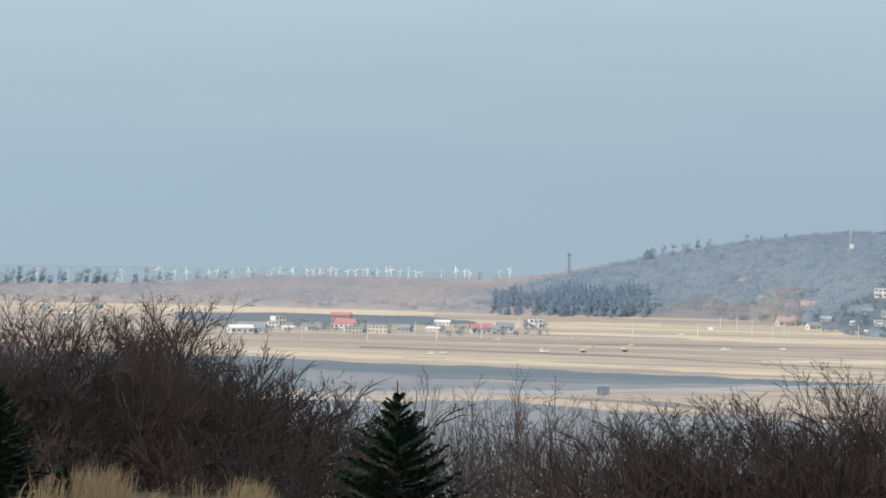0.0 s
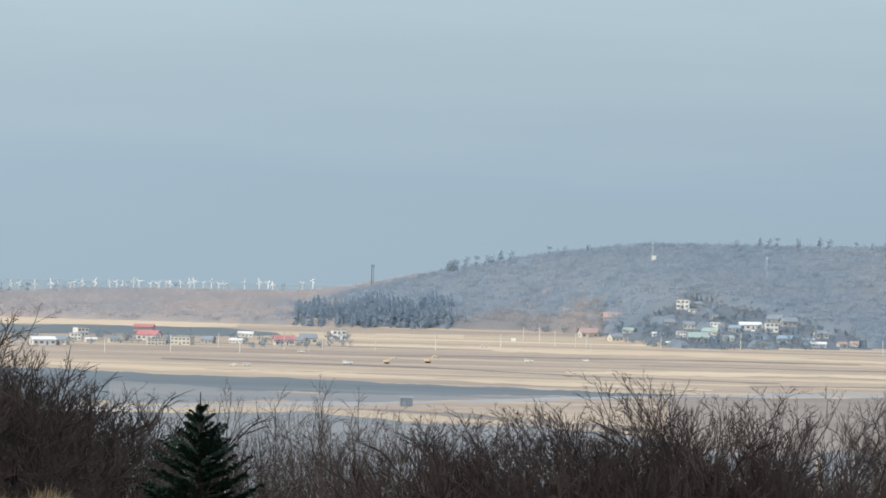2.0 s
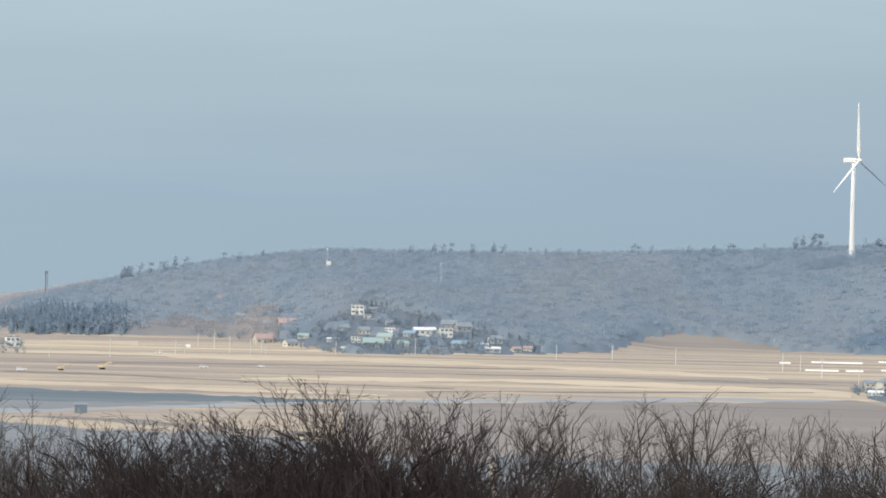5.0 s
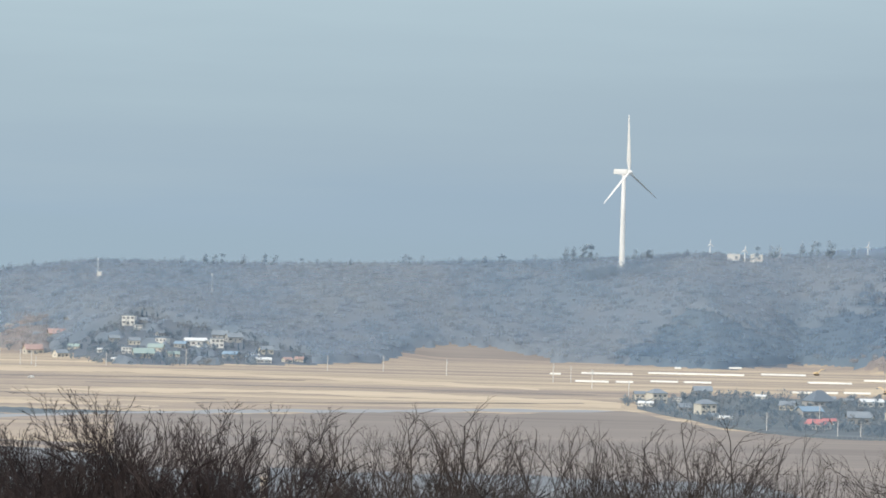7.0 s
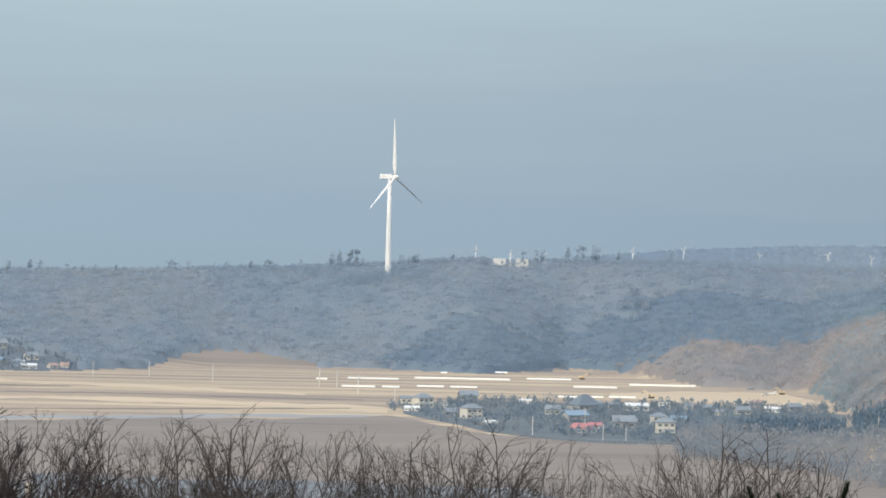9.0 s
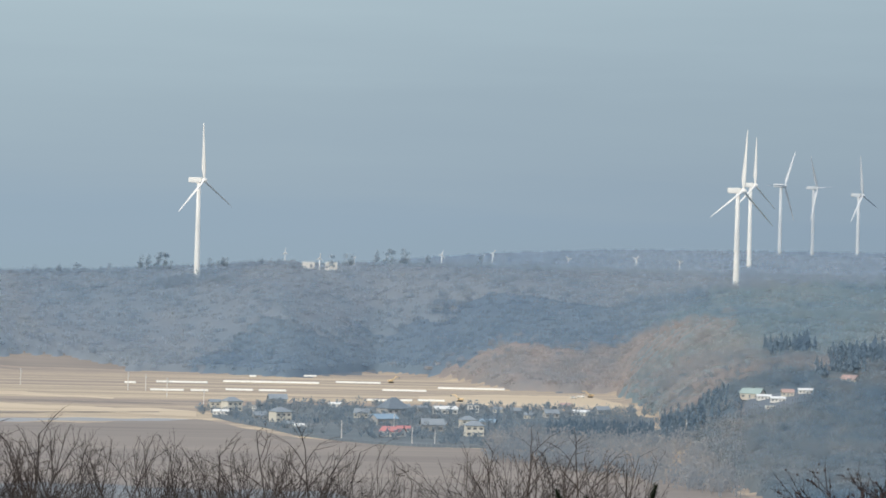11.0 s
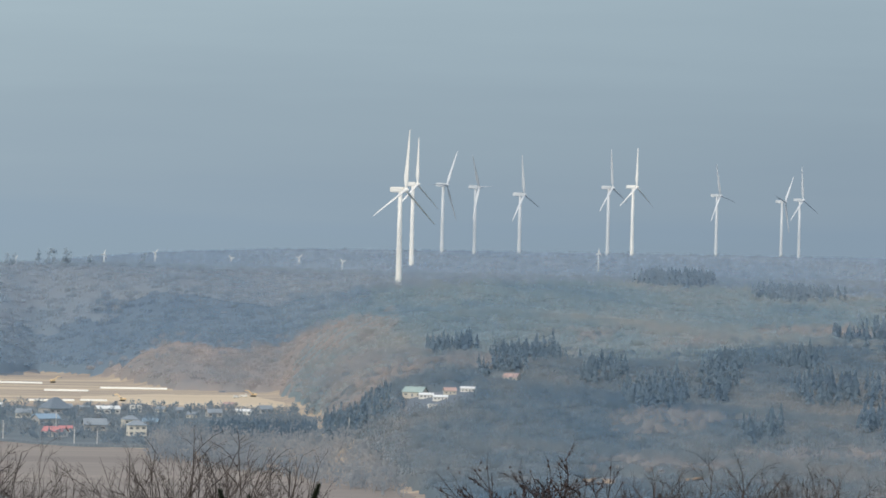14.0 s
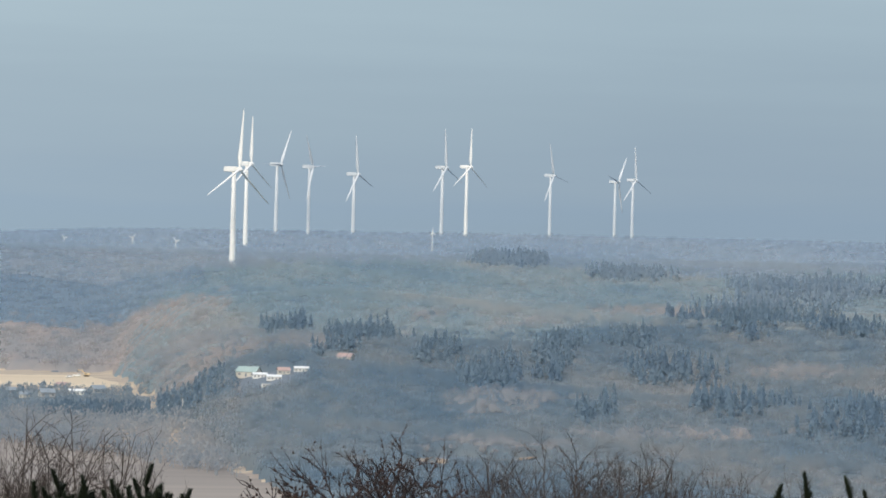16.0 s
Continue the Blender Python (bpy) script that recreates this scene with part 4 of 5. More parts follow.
def crown_pieces(base, h, wide, bits, rng, piece, relief):
    """Leaning-out twig clumps over an uneven, rounded crown; base: trunk feet, h: heights."""
    n = len(h)
    z, a = rng.uniform(-0.15, 1.0, (n, bits)), rng.uniform(0, 6.283, (n, bits))
    q = np.sqrt(1 - z * z)
    out = np.stack([q * np.cos(a), q * np.sin(a), z], -1)
    ph = rng.uniform(0, 6.283, (n, 1))
    lump = 1 + 0.2 * np.sin(3 * a + ph) + 0.14 * np.sin(5 * z + 2 * ph + a)
    w = wide * rng.uniform(0.65, 1.3, n) * (h / h.mean()) ** 0.5
    size = np.stack([w, w, h * relief], -1)[:, None]
    centre = base[:, None] + np.stack([0 * h, 0 * h, h * 0.6], -1)[:, None] + out * size * (lump * rng.uniform(0.78, 1.06, (n, bits)))[..., None]
    t1 = np.cross(out, rng.normal(size=(n, bits, 3)))
    t1 /= np.linalg.norm(t1, axis=-1, keepdims=True)
    t2 = np.cross(out, t1)
    r = piece * rng.uniform(0.55, 1.3, (n, bits, 1))
    corners = [centre + r * (math.cos(c) * t1 + math.sin(c) * t2) * [0.75, 0.75, 1.7] + out * r * rng.normal(0, 0.35, (n, bits, 1)) for c in (0.0, 2.1, 4.2)]
    return np.stack(corners, 2).reshape(-1, 3)


def bare_woods(name, az, d, rng, material, label, tall=9.0, wide=3.6, bits=24, piece=1.25, relief=0.15, mask=None, reach=None):
    """Closed leafless woods: rounded twig crowns of many heights over a low brush canopy, with fine tops standing out."""
    n = len(az)
    base = np.stack([d * np.sin(np.radians(az)), d * np.cos(np.radians(az)), land(az, d)], -1)
    h = tall * rng.uniform(0.6, 1.2, n)
    crown = crown_pieces(base, h, wide, bits, rng, piece, relief)
    stem = np.stack([base + [-0.22, 0, -0.5], base + [0.22, 0, -0.5], base + np.stack([0 * h, 0 * h, h * 0.95], -1)], 1).reshape(-1, 3)
    top = base[:, None] + rng.normal(0, 0.28, (n, 3, 3)) * [wide, wide, 0] + (h * 0.86)[:, None, None] * [0, 0, 1]
    spray = np.stack([top - [0.2, 0, 0.6], top + [0.2, 0, -0.6], top + rng.normal(0, 0.4, (n, 3, 3)) + [0, 0, 1.5]], 2).reshape(-1, 3)
    verts = np.vstack([crown, stem, spray])
    faces = np.arange(len(verts)).reshape(-1, 3)
    ob = tagged(mesh_object(name, verts, faces, material), label, "woods", kind="stuff")
    if reach:
        canopy(material, label, tall, rng, mask, reach)
    return ob


def canopy(material, label, tall, rng, mask, reach):
    """The closed brush below the crowns: an unbroken sheet that swells with them."""
    A, D = np.meshgrid(np.arange(reach[0], reach[1], 0.09), np.arange(reach[2], reach[3], 8.0), indexing="ij")
    inside = mask(A.ravel(), D.ravel()).reshape(A.shape)
    up = tall * 0.55 + 0.35 * patchy(A, D, 4.3, 6.1, 1.0) + 0.3 * patchy(A, D, 9.7, 13.0, 2.0) + rng.normal(0, 0.12, A.shape)
    inside[:, 0] = inside[0] = inside[-1] = False
    Z = land(A, D) + np.where(inside, up, -1.0)
    sheet = np.stack([D * np.sin(np.radians(A)), D * np.cos(np.radians(A)), Z], -1).reshape(-1, 3)
    p, r = np.meshgrid(np.arange(A.shape[0] - 1), np.arange(A.shape[1] - 1), indexing="ij")
    keep = (inside[:-1, :-1] | inside[1:, :-1] | inside[:-1, 1:] | inside[1:, 1:]).ravel()
    w = A.shape[1]
    k = (p * w + r).ravel()[keep]
    used, back = np.unique(np.stack([k, k + w, k + w + 1, k + 1], -1), return_inverse=True)
    dense = DENSE.get(material.name, material)
    return tagged(mesh_object("underwood", sheet[used], back.reshape(-1, 4), dense, smooth=True), label.replace("woods", "brushwood"), "woods", kind="stuff")


def conifer_woods(name, az, d, rng, material, label, tall=16.0, bits=34):
    """Conifers: a stem and drooping sprays that narrow to a ragged tip."""
    n = len(az)
    base = np.stack([d * np.sin(np.radians(az)), d * np.cos(np.radians(az)), land(az, d)], -1)
    h = tall * rng.uniform(0.42, 1.1, n)
    f, a = np.sort(rng.uniform(0.06, 1.0, (n, bits)), 1), rng.uniform(0, 6.283, (n, bits))
    girth = h[:, None] * rng.uniform(0.17, 0.27, (n, 1))
    r = girth * (1.03 - f) ** 0.8 * rng.uniform(0.55, 1.15, (n, bits))
    out = np.stack([np.cos(a), np.sin(a), 0 * a], -1)
    side = np.stack([-np.sin(a), np.cos(a), 0 * a], -1)
    up = np.array([0, 0, 1.0])
    inner = base[:, None] + (f * h[:, None])[..., None] * up + out * (0.25 * r)[..., None]
    reach = (0.45 * r + 0.5)[..., None]
    drop = (h[:, None] * rng.uniform(0.05, 0.12, (n, bits)))[..., None]
    low = base[:, None] + (f * h[:, None])[..., None] * up + out * r[..., None] - drop * up
    sprays = np.stack([inner + drop * 0.9 * up, low - side * reach, low + side * reach], 2).reshape(-1, 3)
    stem = np.stack([base + [-0.25, 0, -0.5], base + [0.25, 0, -0.5], base + h[:, None] * up], 1).reshape(-1, 3)
    verts = np.vstack([sprays, stem])
    return tagged(mesh_object(name, verts, np.arange(len(verts)).reshape(-1, 3), material), label, "woods", kind="stuff")


def patchy(az, d, sx, sy, seed):
    x, y = d * np.sin(np.radians(az)), d * np.cos(np.radians(az))
    return np.sin(x / sx + seed) * np.cos(y / sy + seed * 1.7) + 0.6 * np.sin((x + y) / (sx * 0.6) + seed * 2.3)


def wood_mask(az, d):
    tongue = (az > -2.1) & (az < 0.8) & (d < np.interp(az, [-2.1, -1.6, -1.0, -0.4, 0.2, 0.8], [3195, 3310, 3352, 3350, 3310, 3235]) + 14 * np.sin(d * 7.3 + az * 91))
    clearing = ((az > 11.1) & (az < 12.9) & (d > 1836) & (d < 1892 + 12 * np.sin(az * 5))) | ((az > 8.65) & (az < 9.65) & (d > 2285) & (d < 2425)) | ((az > 9.75) & (az < 10.3) & (d > 2430) & (d < 2500)) | ((az > 2.62) & (az < 3.2) & (d > 3655) & (d < 3735)) | ((az > 16.15) & (az < 17.05) & (d > 2508) & (d < 2534))
    hamlet = (az > -7.4) & (az < -2.9) & (d < 3330 - 60 * np.abs(az + 5.2)) & (patchy(az, d, 14, 11, 3.0) < 1.1)
    return (d > np.interp(az, *FOOT) + 12) & ((d < np.interp(az, *SHORE)) | (az > -8.0)) & ~tongue & ~clearing & ~hamlet


# stands on the low hills: azimuth, distance, half width in degrees, half depth
CONIFER_STANDS = ((12.05, 2340, 0.42, 95), (12.97, 2435, 0.24, 75), (14.68, 2385, 0.58, 50), (15.63, 2842, 0.85, 190), (16.43, 3188, 1.02, 148), (15.5, 2152, 0.69, 70), (13.57, 2110, 0.3, 30), (17.11, 2065, 0.4, 40),
                  (16.9, 2020, 0.7, 45), (13.1, 2560, 0.25, 60), (11.4, 2480, 0.3, 50), (14.0, 2600, 0.3, 40), (9.3, 2780, 0.35, 60), (12.34, 3640, 0.45, 150), (13.91, 3362, 0.5, 72), (10.05, 2512, 0.31, 25), (10.47, 2658, 0.5, 90), (17.3, 2120, 0.3, 60), (17.0, 2640, 0.5, 50))
# sunlit patches of the same hillside, drawn by a lighter russet colour
LIT_STANDS = ((14.53, 2930, 0.96, 60), (12.61, 2762, 0.5, 25), (12.34, 2148, 0.81, 48), (7.6, 2875, 0.5, 55), (8.82, 2612, 0.31, 40), (14.68, 2018, 1.5, 25), (11.27, 2832, 0.31, 30),
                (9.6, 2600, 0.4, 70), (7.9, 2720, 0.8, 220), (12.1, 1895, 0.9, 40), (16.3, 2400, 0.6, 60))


def within(stands, az, d, ragged):
    inside = np.zeros(np.shape(az), bool)
    for az0, d0, wide, deep in stands:
        inside |= ((az - az0) / wide) ** 2 + ((d - d0) / deep) ** 2 + 0.45 * patchy(az, d, 9, 31, az0) + 0.3 * patchy(az, d, 21, 50, 2 * az0) < 1.0 + ragged
    return inside


def conifer_stand(az, d):
    right = within(CONIFER_STANDS, az, d, 0.55 * np.sin(az * 913.7 + d * 1.37))
    left = (az > -10.7) & (az < -8.6 + 0.25 * np.sin(d / 23)) & (d < 3480 + 40 * np.sin(az * 7))
    slope = (az > 1.5) & (az < 4.6) & (d < 3250) & (patchy(az, d, 40, 60, 1.0) > 0.75)
    return right | left | slope


def build_woods():
    rng = np.random.default_rng(5)
    thinned = lambda a, e: wood_mask(a, e) & (~conifer_stand(a, e) | (rng.random(len(a)) < 0.5))
    # slope below the ridge that gets the sunlit-looking russet colour
    pink = lambda a, e: ((a > 3.5) & (a < 8.6) & (e < np.interp(a, [3.5, 3.7, 4.0, 4.6, 5.1, 6.0, 7.0, 8.6], [3200, 3310, 3270, 3280, 3240, 3190, 3250, 3000]) + 22 * patchy(a, e, 19, 45, 0.7) + 16 * patchy(a, e, 8, 13, 1.3))) | (a > -8.6) & (a < -6.5) & (e < 3440 - 60 * abs(a + 7.6) + 30 * patchy(a, e, 12, 33, 0.4))
    coast = lambda a, e: a < -10.5 + 0.5 * np.sin(e / 31)
    ridge = lambda a, e: wood_mask(a, e) & ~pink(a, e) & ~coast(a, e)
    # upper slope whose trees get the lighter colour for sunlight and haze
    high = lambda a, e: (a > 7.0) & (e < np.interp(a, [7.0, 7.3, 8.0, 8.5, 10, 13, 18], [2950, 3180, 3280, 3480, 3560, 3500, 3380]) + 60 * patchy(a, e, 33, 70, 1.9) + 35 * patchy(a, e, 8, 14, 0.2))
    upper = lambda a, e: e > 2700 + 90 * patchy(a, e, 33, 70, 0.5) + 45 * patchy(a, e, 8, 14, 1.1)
    # outline of the painted cloud shade on the ridge slope
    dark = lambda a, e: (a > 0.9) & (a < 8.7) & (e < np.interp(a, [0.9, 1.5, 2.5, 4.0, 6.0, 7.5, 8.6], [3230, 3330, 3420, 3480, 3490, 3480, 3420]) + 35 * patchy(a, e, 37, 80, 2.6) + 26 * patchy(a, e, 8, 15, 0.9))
    ridge = lambda a, e: wood_mask(a, e) & ~pink(a, e) & ~coast(a, e) & ~high(a, e) & ~dark(a, e)
    az, d = scatter(-18.5, 18.5, 2950, 3800, 27000, rng, thinned)
    blur = d + rng.normal(0, 40, len(az))
    kind = np.where(coast(az, d), 2, np.where(pink(az, blur), 1, np.where(high(az, blur), 3, np.where(dark(az, blur), 4, 0))))
    bare_woods("bare_woods", az[kind == 0], d[kind == 0], rng, BARE_WOOD_FAR, "leafless woods covering the ridge, haze tinted into their blue-grey colour", mask=ridge, reach=(-11.5, 18.7, 2940, 3830))
    bare_woods("russet_woods", az[kind == 1], d[kind == 1], rng, RUSSET_FAR, "pinkish-brown leafless woods below the ridge, sunlight put into the colour", bits=36, piece=1.0, relief=0.24, mask=lambda a, e: wood_mask(a, e) & pink(a, e), reach=(-8.7, 8.7, 2940, 3480))
    bare_woods("coastal_woods", az[kind == 2], d[kind == 2], rng, COAST_WOOD, "brown leafless woods behind the hamlet, paled by haze in the colour", mask=lambda a, e: wood_mask(a, e) & coast(a, e), reach=(-18.7, -9.8, 2940, 3830))
    bare_woods("shaded_woods", az[kind == 4], d[kind == 4], rng, SHADED_WOOD, "mixed woods on the ridge slope, cloud shade painted in as dark blue-grey", mask=lambda a, e: wood_mask(a, e) & dark(a, e) & ~pink(a, e) & ~high(a, e), reach=(0.8, 8.8, 2940, 3600))
    bz, e2 = scatter(7.2, 18.5, 1560, 2990, 17000, rng, thinned)
    blur = e2 + rng.normal(0, 60, len(bz))
    # trees in the sunlit patches, lighter by colour alone
    tan = within(LIT_STANDS, bz, e2, rng.normal(0, 0.3, len(bz)))
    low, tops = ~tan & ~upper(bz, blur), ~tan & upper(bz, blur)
    az, d = np.concatenate([az[kind == 3], bz[tops]]), np.concatenate([d[kind == 3], e2[tops]])
    bare_woods("sunlit_upland_woods", az, d, rng, SUNLIT_UPLAND, "grey-green mixed woods on the upper slope, sunlight and haze in the colour", bits=30, piece=1.05, relief=0.22, mask=lambda a, e: wood_mask(a, e) & high(a, e) & upper(a, e), reach=(6.9, 18.7, 2400, 3700))
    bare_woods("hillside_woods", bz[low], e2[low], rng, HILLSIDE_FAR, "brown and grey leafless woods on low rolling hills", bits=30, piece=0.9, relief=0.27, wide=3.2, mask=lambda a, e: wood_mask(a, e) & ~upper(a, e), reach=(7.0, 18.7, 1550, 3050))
    bare_woods("lit_russet_woods", bz[tan], e2[tan], rng, RUSSET_FAR, "pinkish-brown woods on low rolling hills, sunlight paled into the colour", bits=36, piece=0.85, relief=0.24, wide=3.0)
    az, d = scatter(-18.5, -9.0, 3800, 4120, 4200, rng, wood_mask)
    bare_woods("coastal_woods", az, d, rng, COAST_WOOD, "brown leafless woods near the sea, paled by haze in the colour", mask=wood_mask, reach=(-18.6, -8.9, 3800, 4130))
    az, d = scatter(2.5, 18.5, 3800, 4850, 7500, rng, wood_mask)
    bare_woods("distant_woods", az, d, rng, PLATEAU_WOOD, "distant leafless woods on the plateau, haze paled into their blue-grey colour", bits=12, wide=4.6, piece=1.9, mask=wood_mask, reach=(2.4, 18.6, 3800, 4860))
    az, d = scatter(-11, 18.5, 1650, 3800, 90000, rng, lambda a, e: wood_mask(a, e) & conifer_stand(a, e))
    # split by distance: the far ones get the colour with more haze
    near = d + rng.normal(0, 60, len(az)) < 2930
    conifer_woods("conifer_woods", az[near], d[near], rng, CONIFER_FAR, "dark conifer stands among bare woods, some haze blued into the colour")
    conifer_woods("conifer_woods", az[~near], d[~near], rng, HAZY_CONIFER, "conifer stands on the far slopes, haze put into their pale blue colour")
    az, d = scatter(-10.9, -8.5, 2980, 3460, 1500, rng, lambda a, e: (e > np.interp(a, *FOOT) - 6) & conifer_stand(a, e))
    conifer_woods("conifer_shelterbelt", az, d, rng, HAZY_CONIFER, "conifer belt at the ridge's foot, haze put into its blue-grey colour", tall=15)
    # taller belts below the skyline
    az, d = scatter(-10.0, 9.5, 3600, 3790, 1700, rng, lambda a, e: wood_mask(a, e) & ~((a > 2.6) & (a < 3.2)) & (patchy(a, e, 14, 40, 3.0) > -0.5))
    bz, e2 = scatter(0.7, 1.8, 3560, 3612, 170, rng, wood_mask)
    cz, e3 = scatter(8.2, 9.0, 3390, 3443, 120, rng, wood_mask)
    twig_trees("skyline_woods", az, d, rng, BARE_WOOD_FAR, "ragged leafless trees along the ridge top, haze tinted into the colour", tall=9.0, bits=24, piece=1.0)
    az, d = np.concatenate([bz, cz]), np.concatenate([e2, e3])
    twig_trees("skyline_woods", az, d, rng, BARE_WOOD_FAR, "taller leafless trees round the turbine feet, haze tinted into the colour", tall=13.0, wide=4.2, bits=44, piece=1.2)
    # trees round the villages
    front = lambda a, e: (e < 2345 + 20 * np.sin(a * 9)) & (e > np.interp(a, [5.2, 7.2, 8.8], [2110, 1960, 1830]))
    az, d = scatter(5.25, 8.7, 1800, 2380, 1500, rng, front)
    twig_trees("village_woods", az, d, rng, VILLAGE_WOOD, "grey-brown leafless trees in front of the village", tall=9)
    az, d = scatter(6.05, 7.5, 2300, 2400, 620, rng, lambda a, e: e > 0)
    conifer_woods("conifer_windbreak", az, d, rng, CONIFER_FAR, "dark conifer windbreak beside the village", tall=9.5)
    az, d = scatter(7.6, 8.5, 2330, 2520, 150, rng, lambda a, e: e > 0)
    conifer_woods("conifer_grove", az, d, rng, CONIFER_FAR, "dark conifer grove by the village road", tall=13)
    az, d = scatter(1.2, 7.6, 2240, 2740, 1700, rng, lambda a, e: (patchy(a, e, 16, 23, 4.0) > -0.25) & (e > np.interp(a, [1.2, 2.6, 5.2], [2560, 2345, 2245])) & (e < np.interp(a, [1.2, 1.6, 3], [2590, 2660, 2740])))
    twig_trees("garden_trees", az, d, rng, GARDEN_TREE, "grey leafless garden trees between village houses", tall=5.2, wide=2.2)
    az, d = scatter(1.4, 7.4, 2260, 2700, 80, rng, lambda a, e: (e > np.interp(a, [1.2, 2.6, 5.2], [2580, 2360, 2260])) & (patchy(a, e, 19, 31, 1.0) > -0.1))
    conifer_woods("garden_conifers", az, d, rng, CONIFER_FAR, "clipped dark conifers and hedges between houses", tall=4.5)
    az, d = scatter(-14.8, -9.8, 2900, 3080, 240, rng, lambda a, e: patchy(a, e, 16, 23, 4.0) > 0.2)
    twig_trees("hamlet_trees", az, d, rng, GARDEN_TREE, "grey leafless trees behind the hamlet", tall=6.0, wide=2.4)
    az, d = scatter(-7.6, -2.6, 3060, 3380, 300, rng, lambda a, e: (patchy(a, e, 13, 21, 2.0) > 0.35) & (e > np.interp(a, *FOOT) + 5))
    bz, e2 = scatter(-7.6, -2.8, 3050, 3400, 1100, rng, lambda a, e: (patchy(a, e, 11, 17, 5.0) > -0.4) & (e > np.interp(a, *FOOT) - 10))
    twig_trees("yard_trees", bz, e2, rng, GARDEN_TREE, "blue-grey leafless trees between hill village houses", tall=5.2, wide=2.4)
    conifer_woods("yard_conifers", az, d, rng, CONIFER_FAR, "dark conifers between hill village houses", tall=6.5)


build_woods()


# ---- windswept pines on the skyline ----
def skyline_pine(seed):
    rnd = random.Random(seed)
    top = new("pine")
    tagged(top, "lone windswept pine on the skyline with a ragged crown", "tree", "skyline pines")
    verts, faces = [], []
    lean, p, r = rnd.uniform(0.14, 0.4), Vector((0, 0, -0.5)), 0.26
    spine = []
    for s in range(8):
        spine.append(p.copy())
        b0 = len(verts)
        verts += [tuple(p + Vector((r * math.cos(c), r * math.sin(c), 0))) for c in (0, 1.57, 3.14, 4.71)]
        if s:
            for k in range(4):
                faces.append([b0 - 4 + k, b0 - 4 + (k + 1) % 4, b0 + (k + 1) % 4, b0 + k])
        p = p + Vector((lean * 1.9 + rnd.uniform(-0.15, 0.2), rnd.uniform(-0.2, 0.2), 1.9))
        r *= 0.85
    mesh_object("trunk", verts, faces, HAZY_PINE, top)
    verts, faces = [], []
    for _ in range(rnd.randint(7, 10)):
        s = rnd.uniform(0.4, 1.0)
        q = spine[int(s * 7)]
        c = q + Vector((rnd.uniform(-0.8, 2.0), rnd.uniform(-1.2, 1.2), rnd.uniform(-0.3, 0.9))) * (1.25 - 0.6 * s)
        for _ in range(26):
            o = c + Vector((rnd.gauss(0.2, 0.95), rnd.gauss(0, 0.95), rnd.gauss(0, 0.6)))
            b0 = len(verts)
            verts += [tuple(o + Vector((rnd.gauss(0, 0.5), rnd.gauss(0, 0.5), rnd.gauss(0, 0.42)))) for _ in range(3)]
            faces.append([b0, b0 + 1, b0 + 2])
    mesh_object("crown", verts, faces, HAZY_PINE, top)
    return top


# azimuth, elevation of the tip
PINES_WEST = [(-17.28, -1.43), (-17.15, -1.38), (-16.99, -1.41), (-16.84, -1.39), (-16.54, -1.44), (-16.4, -1.45), (-16.23, -1.4), (-16.14, -1.38), (-16.0, -1.46), (-15.58, -1.46), (-14.01, -1.42), (-12.36, -1.4), (-10.94, -1.36), (-8.67, -1.0), (-8.59, -0.97), (-8.46, -0.94), (-8.29, -0.93), (-8.19, -0.92), (-8.1, -0.89), (-7.96, -0.83), (-7.85, -0.85), (-7.3, -0.78), (-7.2, -0.82), (-7.1, -0.77), (-6.77, -0.73), (-8.69, -1.0)]
PINES_SHORE = [(-17.6 + 0.11 * i + 0.05 * math.sin(7 * i), -1.44 + 0.05 * math.sin(3.7 * i)) for i in range(30) if i % 7 != 3]
PINES_MIDDLE = [(-8.59, -0.99), (-4.77, -0.63), (-4.45, -0.59), (-4.36, -0.61), (-4.22, -0.59), (-3.97, -0.6), (-3.93, -0.64), (-3.64, -0.57), (-3.54, -0.6), (-3.14, -0.64), (-2.95, -0.65), (-2.76, -0.63), (-2.47, -0.63), (-1.78, -0.55), (-1.67, -0.59), (-1.53, -0.57), (-1.0, -0.56), (-0.65, -0.54), (-0.47, -0.52), (-0.38, -0.55), (-0.0, -0.52), (0.44, -0.39), (0.55, -0.37), (0.65, -0.37), (0.78, -0.36), (0.84, -0.48), (1.59, -0.4), (2.1, -0.4)]
PINES_EAST = [(0.67, -0.35), (0.79, -0.36), (1.35, -0.42), (1.49, -0.45), (1.56, -0.4), (2.04, -0.44), (3.04, -0.34), (3.19, -0.32), (3.3, -0.31), (3.65, -0.25), (3.76, -0.24), (3.86, -0.25), (3.97, -0.23), (4.05, -0.26), (4.34, -0.3), (5.03, -0.29)]
variants, k = [skyline_pine(s) for s in range(5)], 0
for az, el in PINES_WEST + PINES_SHORE + PINES_MIDDLE + PINES_EAST:
    dist = 3700.0 if az > -9.5 else float(np.interp(az, *SHORE)) - 25
    z = ground_z(az, dist)
    s = max(0.6, (EYE_Z + dist * math.tan(radians(el)) - z) / 13.6)
    ob = variants[k] if k < 5 else copy_thing(variants[k % 5], Matrix())
    ob.matrix_basis = Matrix.Translation((*on_plan(az, dist), z)) @ Matrix.Rotation(radians(-az), 4, "Z") @ Matrix.Diagonal((min(s, 1.15), min(s, 1.15), s, 1))
    k += 1


